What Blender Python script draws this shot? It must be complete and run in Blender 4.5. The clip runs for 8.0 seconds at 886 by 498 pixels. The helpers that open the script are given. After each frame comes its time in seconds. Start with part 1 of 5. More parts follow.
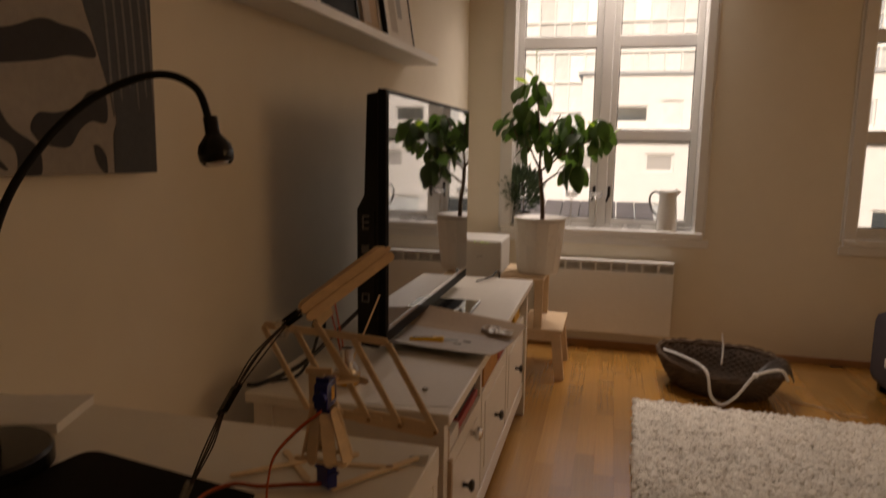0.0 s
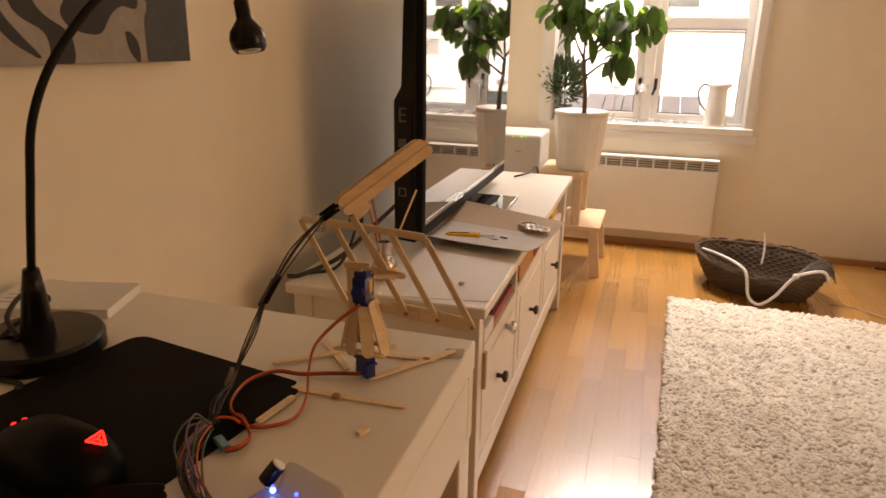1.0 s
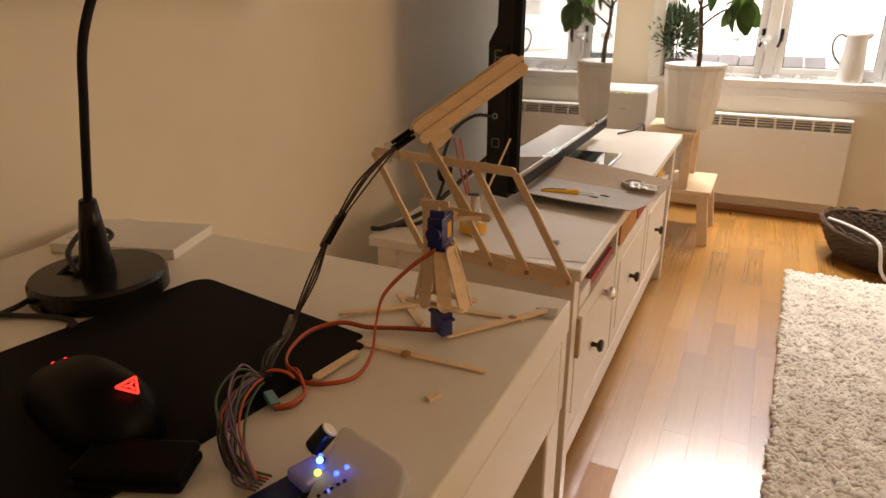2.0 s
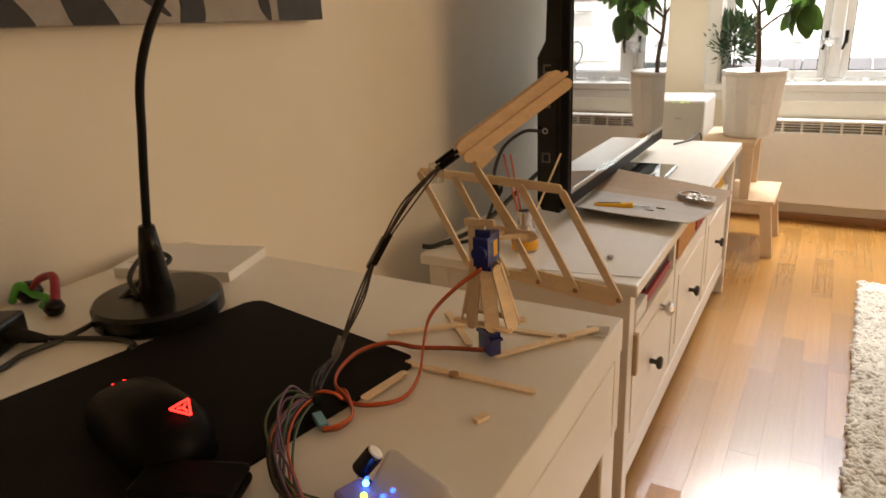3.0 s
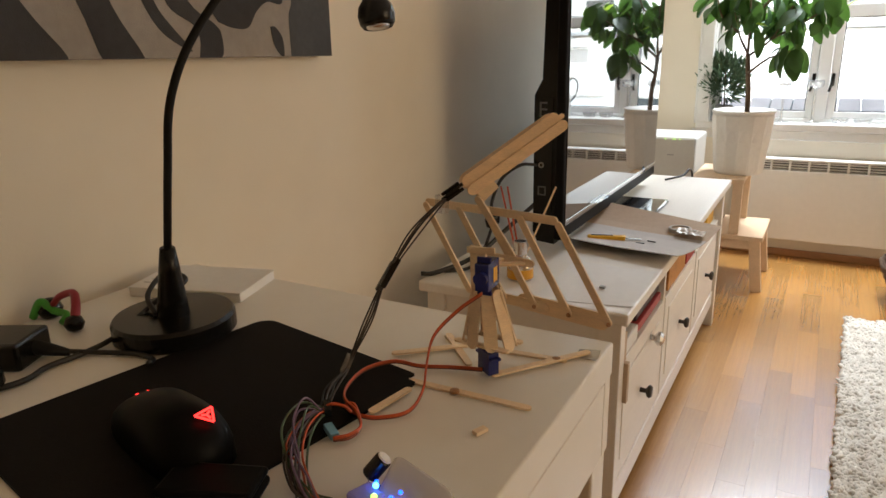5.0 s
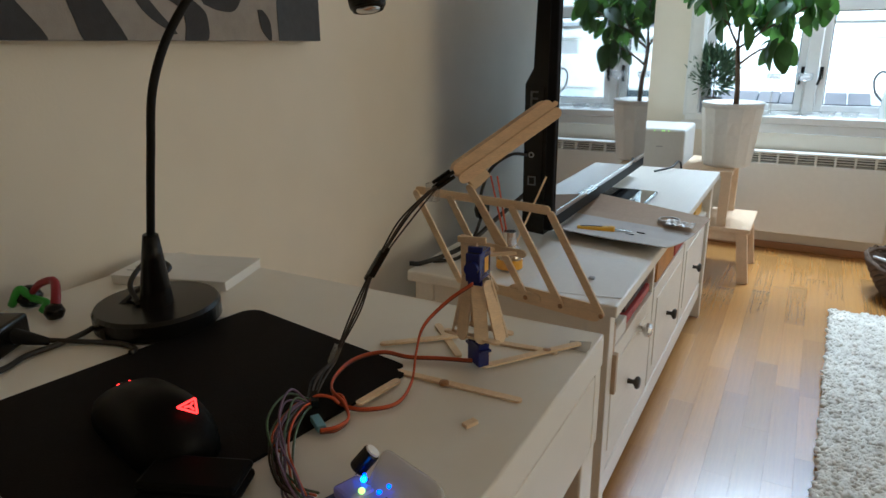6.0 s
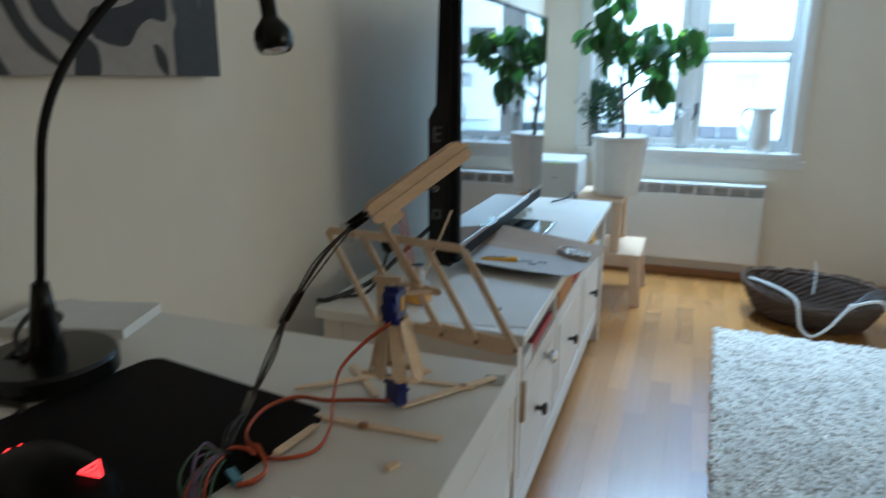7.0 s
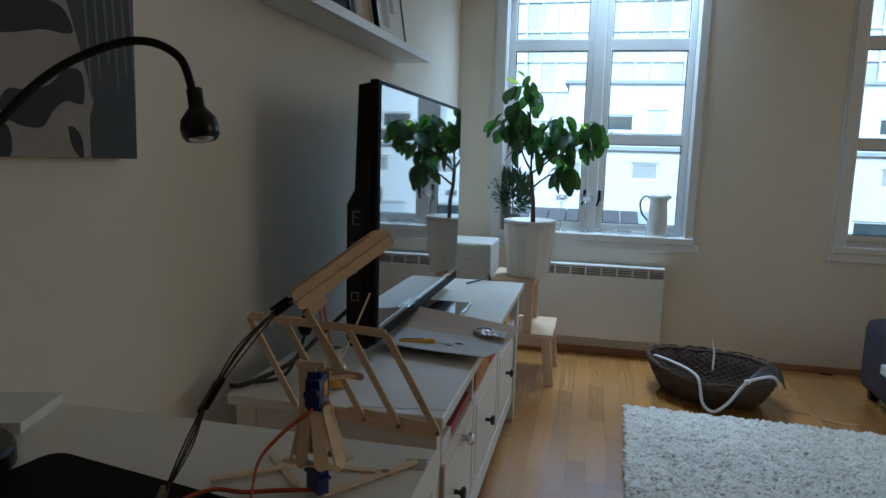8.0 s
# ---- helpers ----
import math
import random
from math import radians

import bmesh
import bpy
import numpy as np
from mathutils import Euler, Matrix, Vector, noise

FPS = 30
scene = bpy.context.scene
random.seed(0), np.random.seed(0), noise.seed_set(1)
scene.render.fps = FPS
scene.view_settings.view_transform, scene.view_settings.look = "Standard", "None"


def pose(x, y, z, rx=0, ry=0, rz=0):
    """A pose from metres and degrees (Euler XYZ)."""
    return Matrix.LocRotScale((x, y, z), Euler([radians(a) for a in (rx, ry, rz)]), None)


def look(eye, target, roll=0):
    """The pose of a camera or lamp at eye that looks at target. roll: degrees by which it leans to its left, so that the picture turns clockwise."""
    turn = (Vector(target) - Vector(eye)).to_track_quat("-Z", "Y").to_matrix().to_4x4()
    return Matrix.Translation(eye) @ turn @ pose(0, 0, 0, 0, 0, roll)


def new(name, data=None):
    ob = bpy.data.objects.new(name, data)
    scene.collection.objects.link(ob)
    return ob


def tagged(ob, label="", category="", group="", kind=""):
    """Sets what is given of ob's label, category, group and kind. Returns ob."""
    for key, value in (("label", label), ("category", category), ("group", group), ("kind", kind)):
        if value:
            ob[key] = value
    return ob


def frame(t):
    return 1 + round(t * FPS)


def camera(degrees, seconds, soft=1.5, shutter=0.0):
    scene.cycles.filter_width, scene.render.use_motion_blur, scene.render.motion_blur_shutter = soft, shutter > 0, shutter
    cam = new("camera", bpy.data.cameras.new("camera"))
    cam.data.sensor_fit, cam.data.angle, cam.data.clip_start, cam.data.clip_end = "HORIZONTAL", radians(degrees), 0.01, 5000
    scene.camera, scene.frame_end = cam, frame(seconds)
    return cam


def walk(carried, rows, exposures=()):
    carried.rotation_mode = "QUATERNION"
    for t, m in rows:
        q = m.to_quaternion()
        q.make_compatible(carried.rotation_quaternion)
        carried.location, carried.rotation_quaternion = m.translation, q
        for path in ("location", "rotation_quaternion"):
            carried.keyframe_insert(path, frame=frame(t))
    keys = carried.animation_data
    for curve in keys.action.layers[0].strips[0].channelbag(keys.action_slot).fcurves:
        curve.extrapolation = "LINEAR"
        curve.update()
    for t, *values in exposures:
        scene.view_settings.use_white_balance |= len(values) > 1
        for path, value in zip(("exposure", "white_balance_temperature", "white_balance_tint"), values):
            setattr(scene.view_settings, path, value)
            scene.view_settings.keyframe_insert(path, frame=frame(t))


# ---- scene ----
cam = camera(67.1, 8.0, 1.5, 0.4)
PATH = [
    (0, (0.791, -0.254, 1.11), (0.312, 1.664, 0.809), 0.8),
    (0.1, (0.789, -0.254, 1.111), (0.297, 1.65, 0.744), 0.9),
    (0.2, (0.787, -0.253, 1.112), (0.284, 1.634, 0.681), 1.1),
    (0.3, (0.786, -0.251, 1.112), (0.273, 1.619, 0.621), 1.2),
    (0.5, (0.786, -0.245, 1.111), (0.26, 1.597, 0.537), 1.2),
    (0.7, (0.785, -0.242, 1.11), (0.253, 1.59, 0.51), 1.2),
    (1, (0.784, -0.239, 1.107), (0.225, 1.583, 0.499), 0.9),
    (1.2, (0.78, -0.228, 1.099), (0.141, 1.565, 0.485), -0.7),
    (1.3, (0.777, -0.215, 1.092), (0.093, 1.561, 0.476), -1.6),
    (1.5, (0.769, -0.176, 1.072), (0.039, 1.575, 0.439), -1.9),
    (1.7, (0.761, -0.158, 1.055), (-0.005, 1.557, 0.367), -0.8),
    (2.8, (0.756, -0.135, 1.044), (-0.165, 1.505, 0.364), -2.1),
    (3, (0.764, -0.138, 1.05), (-0.197, 1.489, 0.394), -2.8),
    (3.2, (0.773, -0.144, 1.053), (-0.229, 1.471, 0.431), -3.4),
    (3.5, (0.778, -0.151, 1.055), (-0.256, 1.458, 0.468), -3.9),
    (3.7, (0.771, -0.153, 1.059), (-0.203, 1.49, 0.465), -2.5),
    (4, (0.772, -0.168, 1.056), (-0.123, 1.535, 0.51), -1.5),
    (4.3, (0.774, -0.18, 1.055), (-0.121, 1.524, 0.512), -0.5),
    (4.5, (0.776, -0.185, 1.056), (-0.132, 1.512, 0.512), -0.0),
    (4.7, (0.779, -0.186, 1.06), (-0.177, 1.482, 0.51), -1.2),
    (5.8, (0.779, -0.175, 1.064), (-0.158, 1.486, 0.463), -1.7),
    (6, (0.771, -0.175, 1.058), (-0.148, 1.496, 0.456), -0.7),
    (6.2, (0.764, -0.176, 1.058), (-0.126, 1.513, 0.462), -0.2),
    (6.5, (0.759, -0.181, 1.063), (-0.088, 1.535, 0.479), -0.3),
    (6.7, (0.76, -0.18, 1.064), (-0.048, 1.555, 0.486), -0.4),
    (7, (0.76, -0.182, 1.068), (0.098, 1.633, 0.551), 0.2),
    (7.2, (0.75, -0.197, 1.077), (0.241, 1.696, 0.678), 0.8),
    (7.5, (0.75, -0.206, 1.081), (0.301, 1.716, 0.757), 0.9),
    (7.7, (0.754, -0.206, 1.079), (0.308, 1.72, 0.776), 1.1),
    (8, (0.759, -0.205, 1.078), (0.323, 1.727, 0.799), 1.6),
]

EXPOSURES = [(0.0, -0.5, 8500, 24), (0.5, 0.75, 8650, 25), (1.0, 1.13, 8500, 24), (1.5, 1.13, 8050, 22), (3.0, 1.43, 6900, 11), (4.5, 1.42, 6350, 9),
             (5.8, 1.06, 5250, 1), (6.2, 1.02, 4650, -4), (6.5, 0.98, 4300, -6), (7.0, 0.92, 4250, -7), (7.4, 0.46, 4300, -5), (8.0, -0.14, 4500, -3)]
walk(cam, [(t, look(eye, target, roll)) for t, eye, target, roll in PATH], EXPOSURES)

# ---- daylight and added east light ----
world = bpy.data.worlds.new("sky")
scene.world = world
world.use_nodes = True
wn = world.node_tree
sky = wn.nodes.new("ShaderNodeTexSky")
sky.sky_type = "NISHITA"
sky.sun_disc = False
sky.sun_elevation, sky.sun_rotation = radians(25), radians(180)
sky.air_density, sky.dust_density = 1.0, 4.0
wn.links.new(sky.outputs[0], wn.nodes["Background"].inputs[0])
wn.nodes["Background"].inputs[1].default_value = 0.15
sun_data = bpy.data.lights.new("sun", "SUN")
sun_data.energy, sun_data.angle, sun_data.color = 3.7, radians(20), (0.82, 0.92, 1.0)
sun_ob = new("sun", sun_data)
sun_ob.matrix_world = look((3, -20, 9.5), (3, 0, 0))


def opening_lamp(x0, x1, z0, z1, watts, down=0, spread=180):
    """An area lamp in a wall opening, for window daylight and the added warm east light."""
    d = bpy.data.lights.new("window_daylight", "AREA")
    d.shape, d.size, d.size_y, d.energy, d.color = "RECTANGLE", x1 - x0, z1 - z0, watts, (0.95, 0.97, 1.0)
    o = new("window_daylight", d)
    o.matrix_world = pose((x0 + x1) / 2, 3.58, (z0 + z1) / 2, -90 + down, 0, 0)
    d.spread = radians(spread)
    return o


EAST_Y0, EAST_Y1, EAST_Z0, EAST_Z1 = 0.1, 1.9, 0.7, 2.6   # unseen opening in the east wall, added for its lamp
opening_lamp(0.42, 1.22, 2.06, 2.44, 14, 78, 106)
opening_lamp(2.36, 2.99, 0.72, 2.46, 3)
# Lamp in the third window, which is unseen and added.
opening_lamp(3.92, 4.87, 0.72, 2.46, 2)
# Added warm lamp on the unseen east side; lights the walls, shadows the TV.
east = opening_lamp(EAST_Y0, EAST_Y1, EAST_Z0, EAST_Z1, 20)
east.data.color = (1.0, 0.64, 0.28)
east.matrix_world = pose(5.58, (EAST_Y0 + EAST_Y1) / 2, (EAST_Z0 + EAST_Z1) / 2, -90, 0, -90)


# ---- materials ----
def material(name, color, rough=0.5, metal=0.0, vary=0.12, scale=6.0, bump=0.0, bump_scale=80.0, spec=0.5, coat=0.0, per_object=0.0,
             stretch=(1, 1, 1), coords="Object"):
    m = bpy.data.materials.new(name)
    m.use_nodes = True
    nt = m.node_tree
    b = nt.nodes["Principled BSDF"]
    b.inputs["Roughness"].default_value = rough
    b.inputs["Metallic"].default_value = metal
    b.inputs["Specular IOR Level"].default_value = spec
    b.inputs["Coat Weight"].default_value = coat
    tc = nt.nodes.new("ShaderNodeTexCoord")
    mp = nt.nodes.new("ShaderNodeMapping")
    mp.inputs["Scale"].default_value = stretch
    nt.links.new(tc.outputs[coords], mp.inputs[0])
    big, fine = nt.nodes.new("ShaderNodeTexNoise"), nt.nodes.new("ShaderNodeTexNoise")
    big.inputs["Scale"].default_value, fine.inputs["Scale"].default_value = scale, scale * 9
    big.inputs["Detail"].default_value = 4
    for n in (big, fine):
        nt.links.new(mp.outputs[0], n.inputs["Vector"])
    add = nt.nodes.new("ShaderNodeMath")
    add.operation = "ADD"
    nt.links.new(big.outputs[0], add.inputs[0])
    nt.links.new(fine.outputs[0], add.inputs[1])
    rng = nt.nodes.new("ShaderNodeMapRange")
    rng.inputs[1].default_value, rng.inputs[2].default_value = 0.6, 1.4
    rng.inputs[3].default_value, rng.inputs[4].default_value = 1 - vary, 1 + vary
    nt.links.new(add.outputs[0], rng.inputs[0])
    hsv = nt.nodes.new("ShaderNodeHueSaturation")
    hsv.inputs["Color"].default_value = (*color, 1)
    if per_object:
        info = nt.nodes.new("ShaderNodeObjectInfo")
        r2 = nt.nodes.new("ShaderNodeMapRange")
        r2.inputs[3].default_value, r2.inputs[4].default_value = 1 - per_object, 1 + per_object
        nt.links.new(info.outputs["Random"], r2.inputs[0])
        mul = nt.nodes.new("ShaderNodeMath")
        mul.operation = "MULTIPLY"
        nt.links.new(rng.outputs[0], mul.inputs[0])
        nt.links.new(r2.outputs[0], mul.inputs[1])
        nt.links.new(mul.outputs[0], hsv.inputs["Value"])
    else:
        nt.links.new(rng.outputs[0], hsv.inputs["Value"])
    nt.links.new(hsv.outputs[0], b.inputs["Base Color"])
    if bump:
        bn = nt.nodes.new("ShaderNodeTexNoise")
        bn.inputs["Scale"].default_value = bump_scale
        bn.inputs["Detail"].default_value = 3
        nt.links.new(mp.outputs[0], bn.inputs["Vector"])
        bp = nt.nodes.new("ShaderNodeBump")
        bp.inputs["Strength"].default_value = bump
        bp.inputs["Distance"].default_value = 0.004
        nt.links.new(bn.outputs[0], bp.inputs["Height"])
        nt.links.new(bp.outputs[0], b.inputs["Normal"])
    return m


def glowing(name, color, strength):
    m = bpy.data.materials.new(name)
    m.use_nodes = True
    b = m.node_tree.nodes["Principled BSDF"]
    b.inputs["Base Color"].default_value = (*[c * 0.3 for c in color], 1)
    b.inputs["Emission Color"].default_value = (*color, 1)
    b.inputs["Emission Strength"].default_value = strength
    return m


def thin_glass(name, gloss=0.12, haze=0.0, tint=(1, 1, 1)):
    """Thin clear ware: see-through, with a sharp reflection and, if hazy, a milky share."""
    m = bpy.data.materials.new(name)
    m.use_nodes = True
    nt = m.node_tree
    nt.nodes.clear()
    out = nt.nodes.new("ShaderNodeOutputMaterial")
    clear, shine, milk = nt.nodes.new("ShaderNodeBsdfTransparent"), nt.nodes.new("ShaderNodeBsdfGlossy"), nt.nodes.new("ShaderNodeBsdfDiffuse")
    clear.inputs[0].default_value = (*[c * 0.96 for c in tint], 1)
    shine.inputs["Roughness"].default_value = 0.04 + 0.3 * haze
    milk.inputs[0].default_value = (0.8 * tint[0], 0.8 * tint[1], 0.8 * tint[2], 1)
    m1, m2 = nt.nodes.new("ShaderNodeMixShader"), nt.nodes.new("ShaderNodeMixShader")
    m1.inputs[0].default_value, m2.inputs[0].default_value = gloss, haze
    nt.links.new(clear.outputs[0], m1.inputs[1])
    nt.links.new(shine.outputs[0], m1.inputs[2])
    nt.links.new(m1.outputs[0], m2.inputs[1])
    nt.links.new(milk.outputs[0], m2.inputs[2])
    nt.links.new(m2.outputs[0], out.inputs[0])
    return m


def translucent(m, share, color):
    """Lets light shine through thin leaves."""
    nt = m.node_tree
    out, b = nt.nodes["Material Output"], nt.nodes["Principled BSDF"]
    tr, mix = nt.nodes.new("ShaderNodeBsdfTranslucent"), nt.nodes.new("ShaderNodeMixShader")
    tr.inputs[0].default_value = (*color, 1)
    mix.inputs[0].default_value = share
    nt.links.new(b.outputs[0], mix.inputs[1])
    nt.links.new(tr.outputs[0], mix.inputs[2])
    nt.links.new(mix.outputs[0], out.inputs[0])


def glass_material(name, color=(1, 1, 1), rough=0.0, ior=1.45):
    m = bpy.data.materials.new(name)
    m.use_nodes = True
    b = m.node_tree.nodes["Principled BSDF"]
    b.inputs["Base Color"].default_value = (*color, 1)
    b.inputs["Transmission Weight"].default_value = 1.0
    b.inputs["Roughness"].default_value = rough
    b.inputs["IOR"].default_value = ior
    return m


M_WALL = material("wall_paint", (0.79, 0.735, 0.62), 0.75, vary=0.025, scale=1.3, bump=0.05, bump_scale=220)
M_CEIL = material("ceiling_paint", (0.82, 0.81, 0.79), 0.8, vary=0.02, scale=1.0)
M_TRIM = material("white_trim_paint", (0.80, 0.80, 0.78), 0.38, vary=0.03, scale=4, bump=0.04, bump_scale=60)
M_BENCH = material("white_stained_pine", (0.80, 0.77, 0.71), 0.35, vary=0.045, scale=5, stretch=(6, 1, 6), bump=0.06, bump_scale=40)
M_DESK = material("white_gloss_desk", (0.82, 0.785, 0.70), 0.34, vary=0.02, scale=3, coat=0.2)
M_DESK.node_tree.nodes["Principled BSDF"].inputs["Coat Roughness"].default_value = 0.1
M_FLOOR = material("oak_plank", (0.45, 0.215, 0.045), 0.2, vary=0.2, scale=3.0, stretch=(9, 1, 1), bump=0.05, bump_scale=30, coat=1.0, per_object=0.17, coords="Generated")
M_FLOOR.node_tree.nodes["Mapping"].inputs["Scale"].default_value = (3.0, 0.5, 1)
M_FLOOR.node_tree.nodes["Principled BSDF"].inputs["Coat Roughness"].default_value = 0.25
M_FLOOR.node_tree.nodes["Principled BSDF"].inputs["Coat IOR"].default_value = 2.3
M_FLOOR_REST = material("oak_floor_rest", (0.50, 0.265, 0.10), 0.22, vary=0.2, scale=3.0, stretch=(8, 0.8, 1), bump=0.05, bump_scale=30)
M_BASE = material("oak_skirting", (0.38, 0.20, 0.09), 0.35, vary=0.15, scale=4, stretch=(1, 6, 6))
M_PINE = material("light_birch", (0.66, 0.49, 0.32), 0.45, vary=0.1, scale=5, stretch=(5, 1, 5), bump=0.05)
M_STICK = material("popsicle_wood", (0.82, 0.64, 0.42), 0.55, vary=0.14, scale=30, stretch=(1, 1, 5), bump=0.15, bump_scale=220, per_object=0.1)
M_BARREL = material("stained_stick_wood", (0.75, 0.56, 0.36), 0.55, vary=0.16, scale=30, stretch=(1, 1, 5), bump=0.15, bump_scale=220, per_object=0.08)
M_GLUE = material("hot_glue_brown", (0.36, 0.19, 0.08), 0.3, vary=0.2, scale=60)
M_BLACK = material("black_plastic", (0.006, 0.006, 0.006), 0.26, vary=0.2, scale=12, bump=0.02, spec=0.3)
M_MOUSE = material("black_soft_plastic", (0.004, 0.004, 0.004), 0.42, vary=0.2, scale=30, spec=0.07)
M_BLACK_MATT = material("black_rubber", (0.007, 0.007, 0.007), 0.6, spec=0.2, vary=0.2, scale=20, bump=0.2, bump_scale=300)
M_MAT = material("mouse_mat_cloth", (0.006, 0.005, 0.005), 0.7, vary=0.25, scale=14, bump=0.12, bump_scale=600, spec=0.12)
M_BEZEL = material("black_bezel", (0.006, 0.006, 0.007), 0.5, vary=0.1, scale=6, spec=0.12)
M_PIANO = material("piano_black", (0.008, 0.008, 0.009), 0.05, vary=0.1, scale=4, coat=0.5)
M_SCREEN = material("tv_screen_glass", (0.012, 0.011, 0.012), 0.02, vary=0.05, scale=4, spec=1.0, coat=1.0)
M_SCREEN.node_tree.nodes["Principled BSDF"].inputs["IOR"].default_value = 1.9
M_SILVER = material("brushed_silver", (0.75, 0.75, 0.76), 0.2, metal=1.0, vary=0.05)
M_PRINT = material("grey_print", (0.35, 0.35, 0.35), 0.5, vary=0.05)
M_APPLIANCE = material("off_white_appliance", (0.58, 0.57, 0.54), 0.45, vary=0.04, scale=6)
M_PORT = material("faint_grey_print", (0.11, 0.11, 0.11), 0.5, vary=0.05)
M_POT = material("white_slatted_pot", (0.78, 0.76, 0.72), 0.45, vary=0.05, scale=7, bump=0.05)
M_SOIL = material("potting_soil", (0.04, 0.028, 0.02), 0.95, vary=0.4, scale=40, bump=0.8, bump_scale=90)
M_BARK = material("plant_bark", (0.14, 0.10, 0.065), 0.8, vary=0.3, scale=25, bump=0.5, bump_scale=70)
M_LEAF = material("lemon_leaf", (0.032, 0.085, 0.02), 0.46, vary=0.25, scale=8, per_object=0.45, bump=0.1, bump_scale=40)
M_LEAF_YOUNG = material("young_leaf", (0.22, 0.34, 0.04), 0.35, vary=0.2, scale=8, per_object=0.25)
translucent(M_LEAF, 0.22, (0.13, 0.27, 0.04))
translucent(M_LEAF_YOUNG, 0.45, (0.45, 0.65, 0.05))
M_OLIVE = material("olive_leaf", (0.075, 0.13, 0.07), 0.5, vary=0.35, scale=14)
M_ENAMEL = material("enamel_jug", (0.76, 0.76, 0.73), 0.25, vary=0.05, scale=8)
M_GREY_EDGE = material("worn_grey_rim", (0.2, 0.2, 0.2), 0.4, vary=0.2, scale=30)
M_WICKER = material("dark_wicker", (0.075, 0.042, 0.02), 0.75, vary=0.35, scale=30, bump=0.3, bump_scale=120)
M_ROPE = material("white_rope", (0.74, 0.72, 0.68), 0.6, vary=0.06, scale=60, bump=0.3, bump_scale=300)
M_RUG = material("cream_shag", (0.74, 0.70, 0.62), 0.95, vary=0.16, scale=3.2, bump=0.3, bump_scale=200)
M_SOFA = material("dark_purple_felt", (0.05, 0.042, 0.052), 0.92, vary=0.15, scale=20, bump=0.3, bump_scale=300)
M_CARD = material("brown_cardboard", (0.50, 0.38, 0.27), 0.8, vary=0.07, scale=9, bump=0.05)
M_CARD_GREY = material("grey_card", (0.53, 0.50, 0.47), 0.75, vary=0.05, scale=8)
M_PAPER = material("white_paper", (0.80, 0.79, 0.76), 0.7, vary=0.03, scale=8)
M_YELLOW = material("yellow_plastic", (0.80, 0.45, 0.02), 0.35, vary=0.06, scale=20)
M_FOIL = material("crinkled_foil", (0.82, 0.82, 0.81), 0.36, metal=0.35, vary=0.1, scale=40, bump=0.7, bump_scale=120)
M_SERVO = material("blue_servo_plastic", (0.012, 0.02, 0.17), 0.22, vary=0.1, scale=40)
M_WIRE_RED = material("orange_red_wire", (0.52, 0.085, 0.018), 0.4, vary=0.15, scale=60)
M_WIRE_BROWN = material("brown_wire", (0.13, 0.035, 0.015), 0.4, vary=0.15, scale=60)
M_WIRE_GREY = material("grey_wire", (0.10, 0.10, 0.105), 0.4, vary=0.15, scale=60)
M_WIRE_DUSK = material("dusky_brown_wire", (0.055, 0.042, 0.036), 0.4, vary=0.2, scale=60)
M_WIRE_GREEN = material("green_wire", (0.07, 0.12, 0.06), 0.4, vary=0.15, scale=60)
M_WIRE_PURPLE = material("purple_wire", (0.16, 0.10, 0.17), 0.4, vary=0.15, scale=60)
M_CYAN = material("pale_blue_connector", (0.2, 0.42, 0.55), 0.4, vary=0.1, scale=60)
M_RED_BOX = material("red_game_box", (0.35, 0.03, 0.03), 0.45, vary=0.15, scale=20)
M_DARK_BOX = material("dark_game_box", (0.05, 0.03, 0.03), 0.45, vary=0.3, scale=24)
M_ORANGE_BOX = material("orange_game_box", (0.5, 0.22, 0.05), 0.45, vary=0.25, scale=26)
M_GREEN_TOY = material("green_rubber", (0.06, 0.35, 0.03), 0.4, vary=0.1, scale=40)
M_RED_TOY = material("dark_red_cable", (0.3, 0.015, 0.03), 0.4, vary=0.1, scale=40)
M_CANVAS_L = material("canvas_light", (0.31, 0.285, 0.26), 0.8, vary=0.12, scale=7, bump=0.2, bump_scale=500)
M_CANVAS_D = material("canvas_dark", (0.036, 0.036, 0.04), 0.8, vary=0.15, scale=9, bump=0.2, bump_scale=500)
M_CANVAS_SLATE = material("canvas_slate", (0.065, 0.072, 0.083), 0.8, vary=0.15, scale=9, bump=0.2, bump_scale=500)
M_CANVAS_M = material("canvas_grey", (0.16, 0.16, 0.165), 0.8, vary=0.2, scale=9, bump=0.2, bump_scale=500)
M_BRASS = material("dark_pewter_knob", (0.06, 0.055, 0.05), 0.35, metal=0.8, vary=0.2, scale=60)
M_PCB = material("blue_circuit_board", (0.01, 0.03, 0.12), 0.35, vary=0.15, scale=60)
M_AMBER = material("amber_liquid", (0.75, 0.38, 0.03), 0.15, vary=0.05, scale=20)
M_CABLE = material("black_cable", (0.014, 0.014, 0.014), 0.45, vary=0.15, scale=40)
M_GLASS = glass_material("window_glass", (0.97, 0.99, 0.98), 0.0, 1.45)
M_CLEAR = thin_glass("clear_glass", 0.26, 0.03)
M_PLASTIC_CLEAR = thin_glass("frosted_clear_plastic", 0.12, 0.2, (0.95, 0.94, 0.9))
M_BAG = thin_glass("milky_plastic", 0.05, 0.5, (0.93, 0.9, 0.84))
M_LILAC = thin_glass("lilac_lit_plastic", 0.1, 0.45, (0.62, 0.6, 0.95))
M_LED_RED = glowing("red_led", (1.0, 0.02, 0.015), 2.2)
M_LED_BLUE = glowing("blue_led", (0.01, 0.05, 1.0), 4.0)
M_LED_WHITE = glowing("blue_white_led", (0.05, 0.22, 1.0), 5.0)
M_LED_GREEN = glowing("green_led", (0.5, 0.9, 0.1), 1.5)
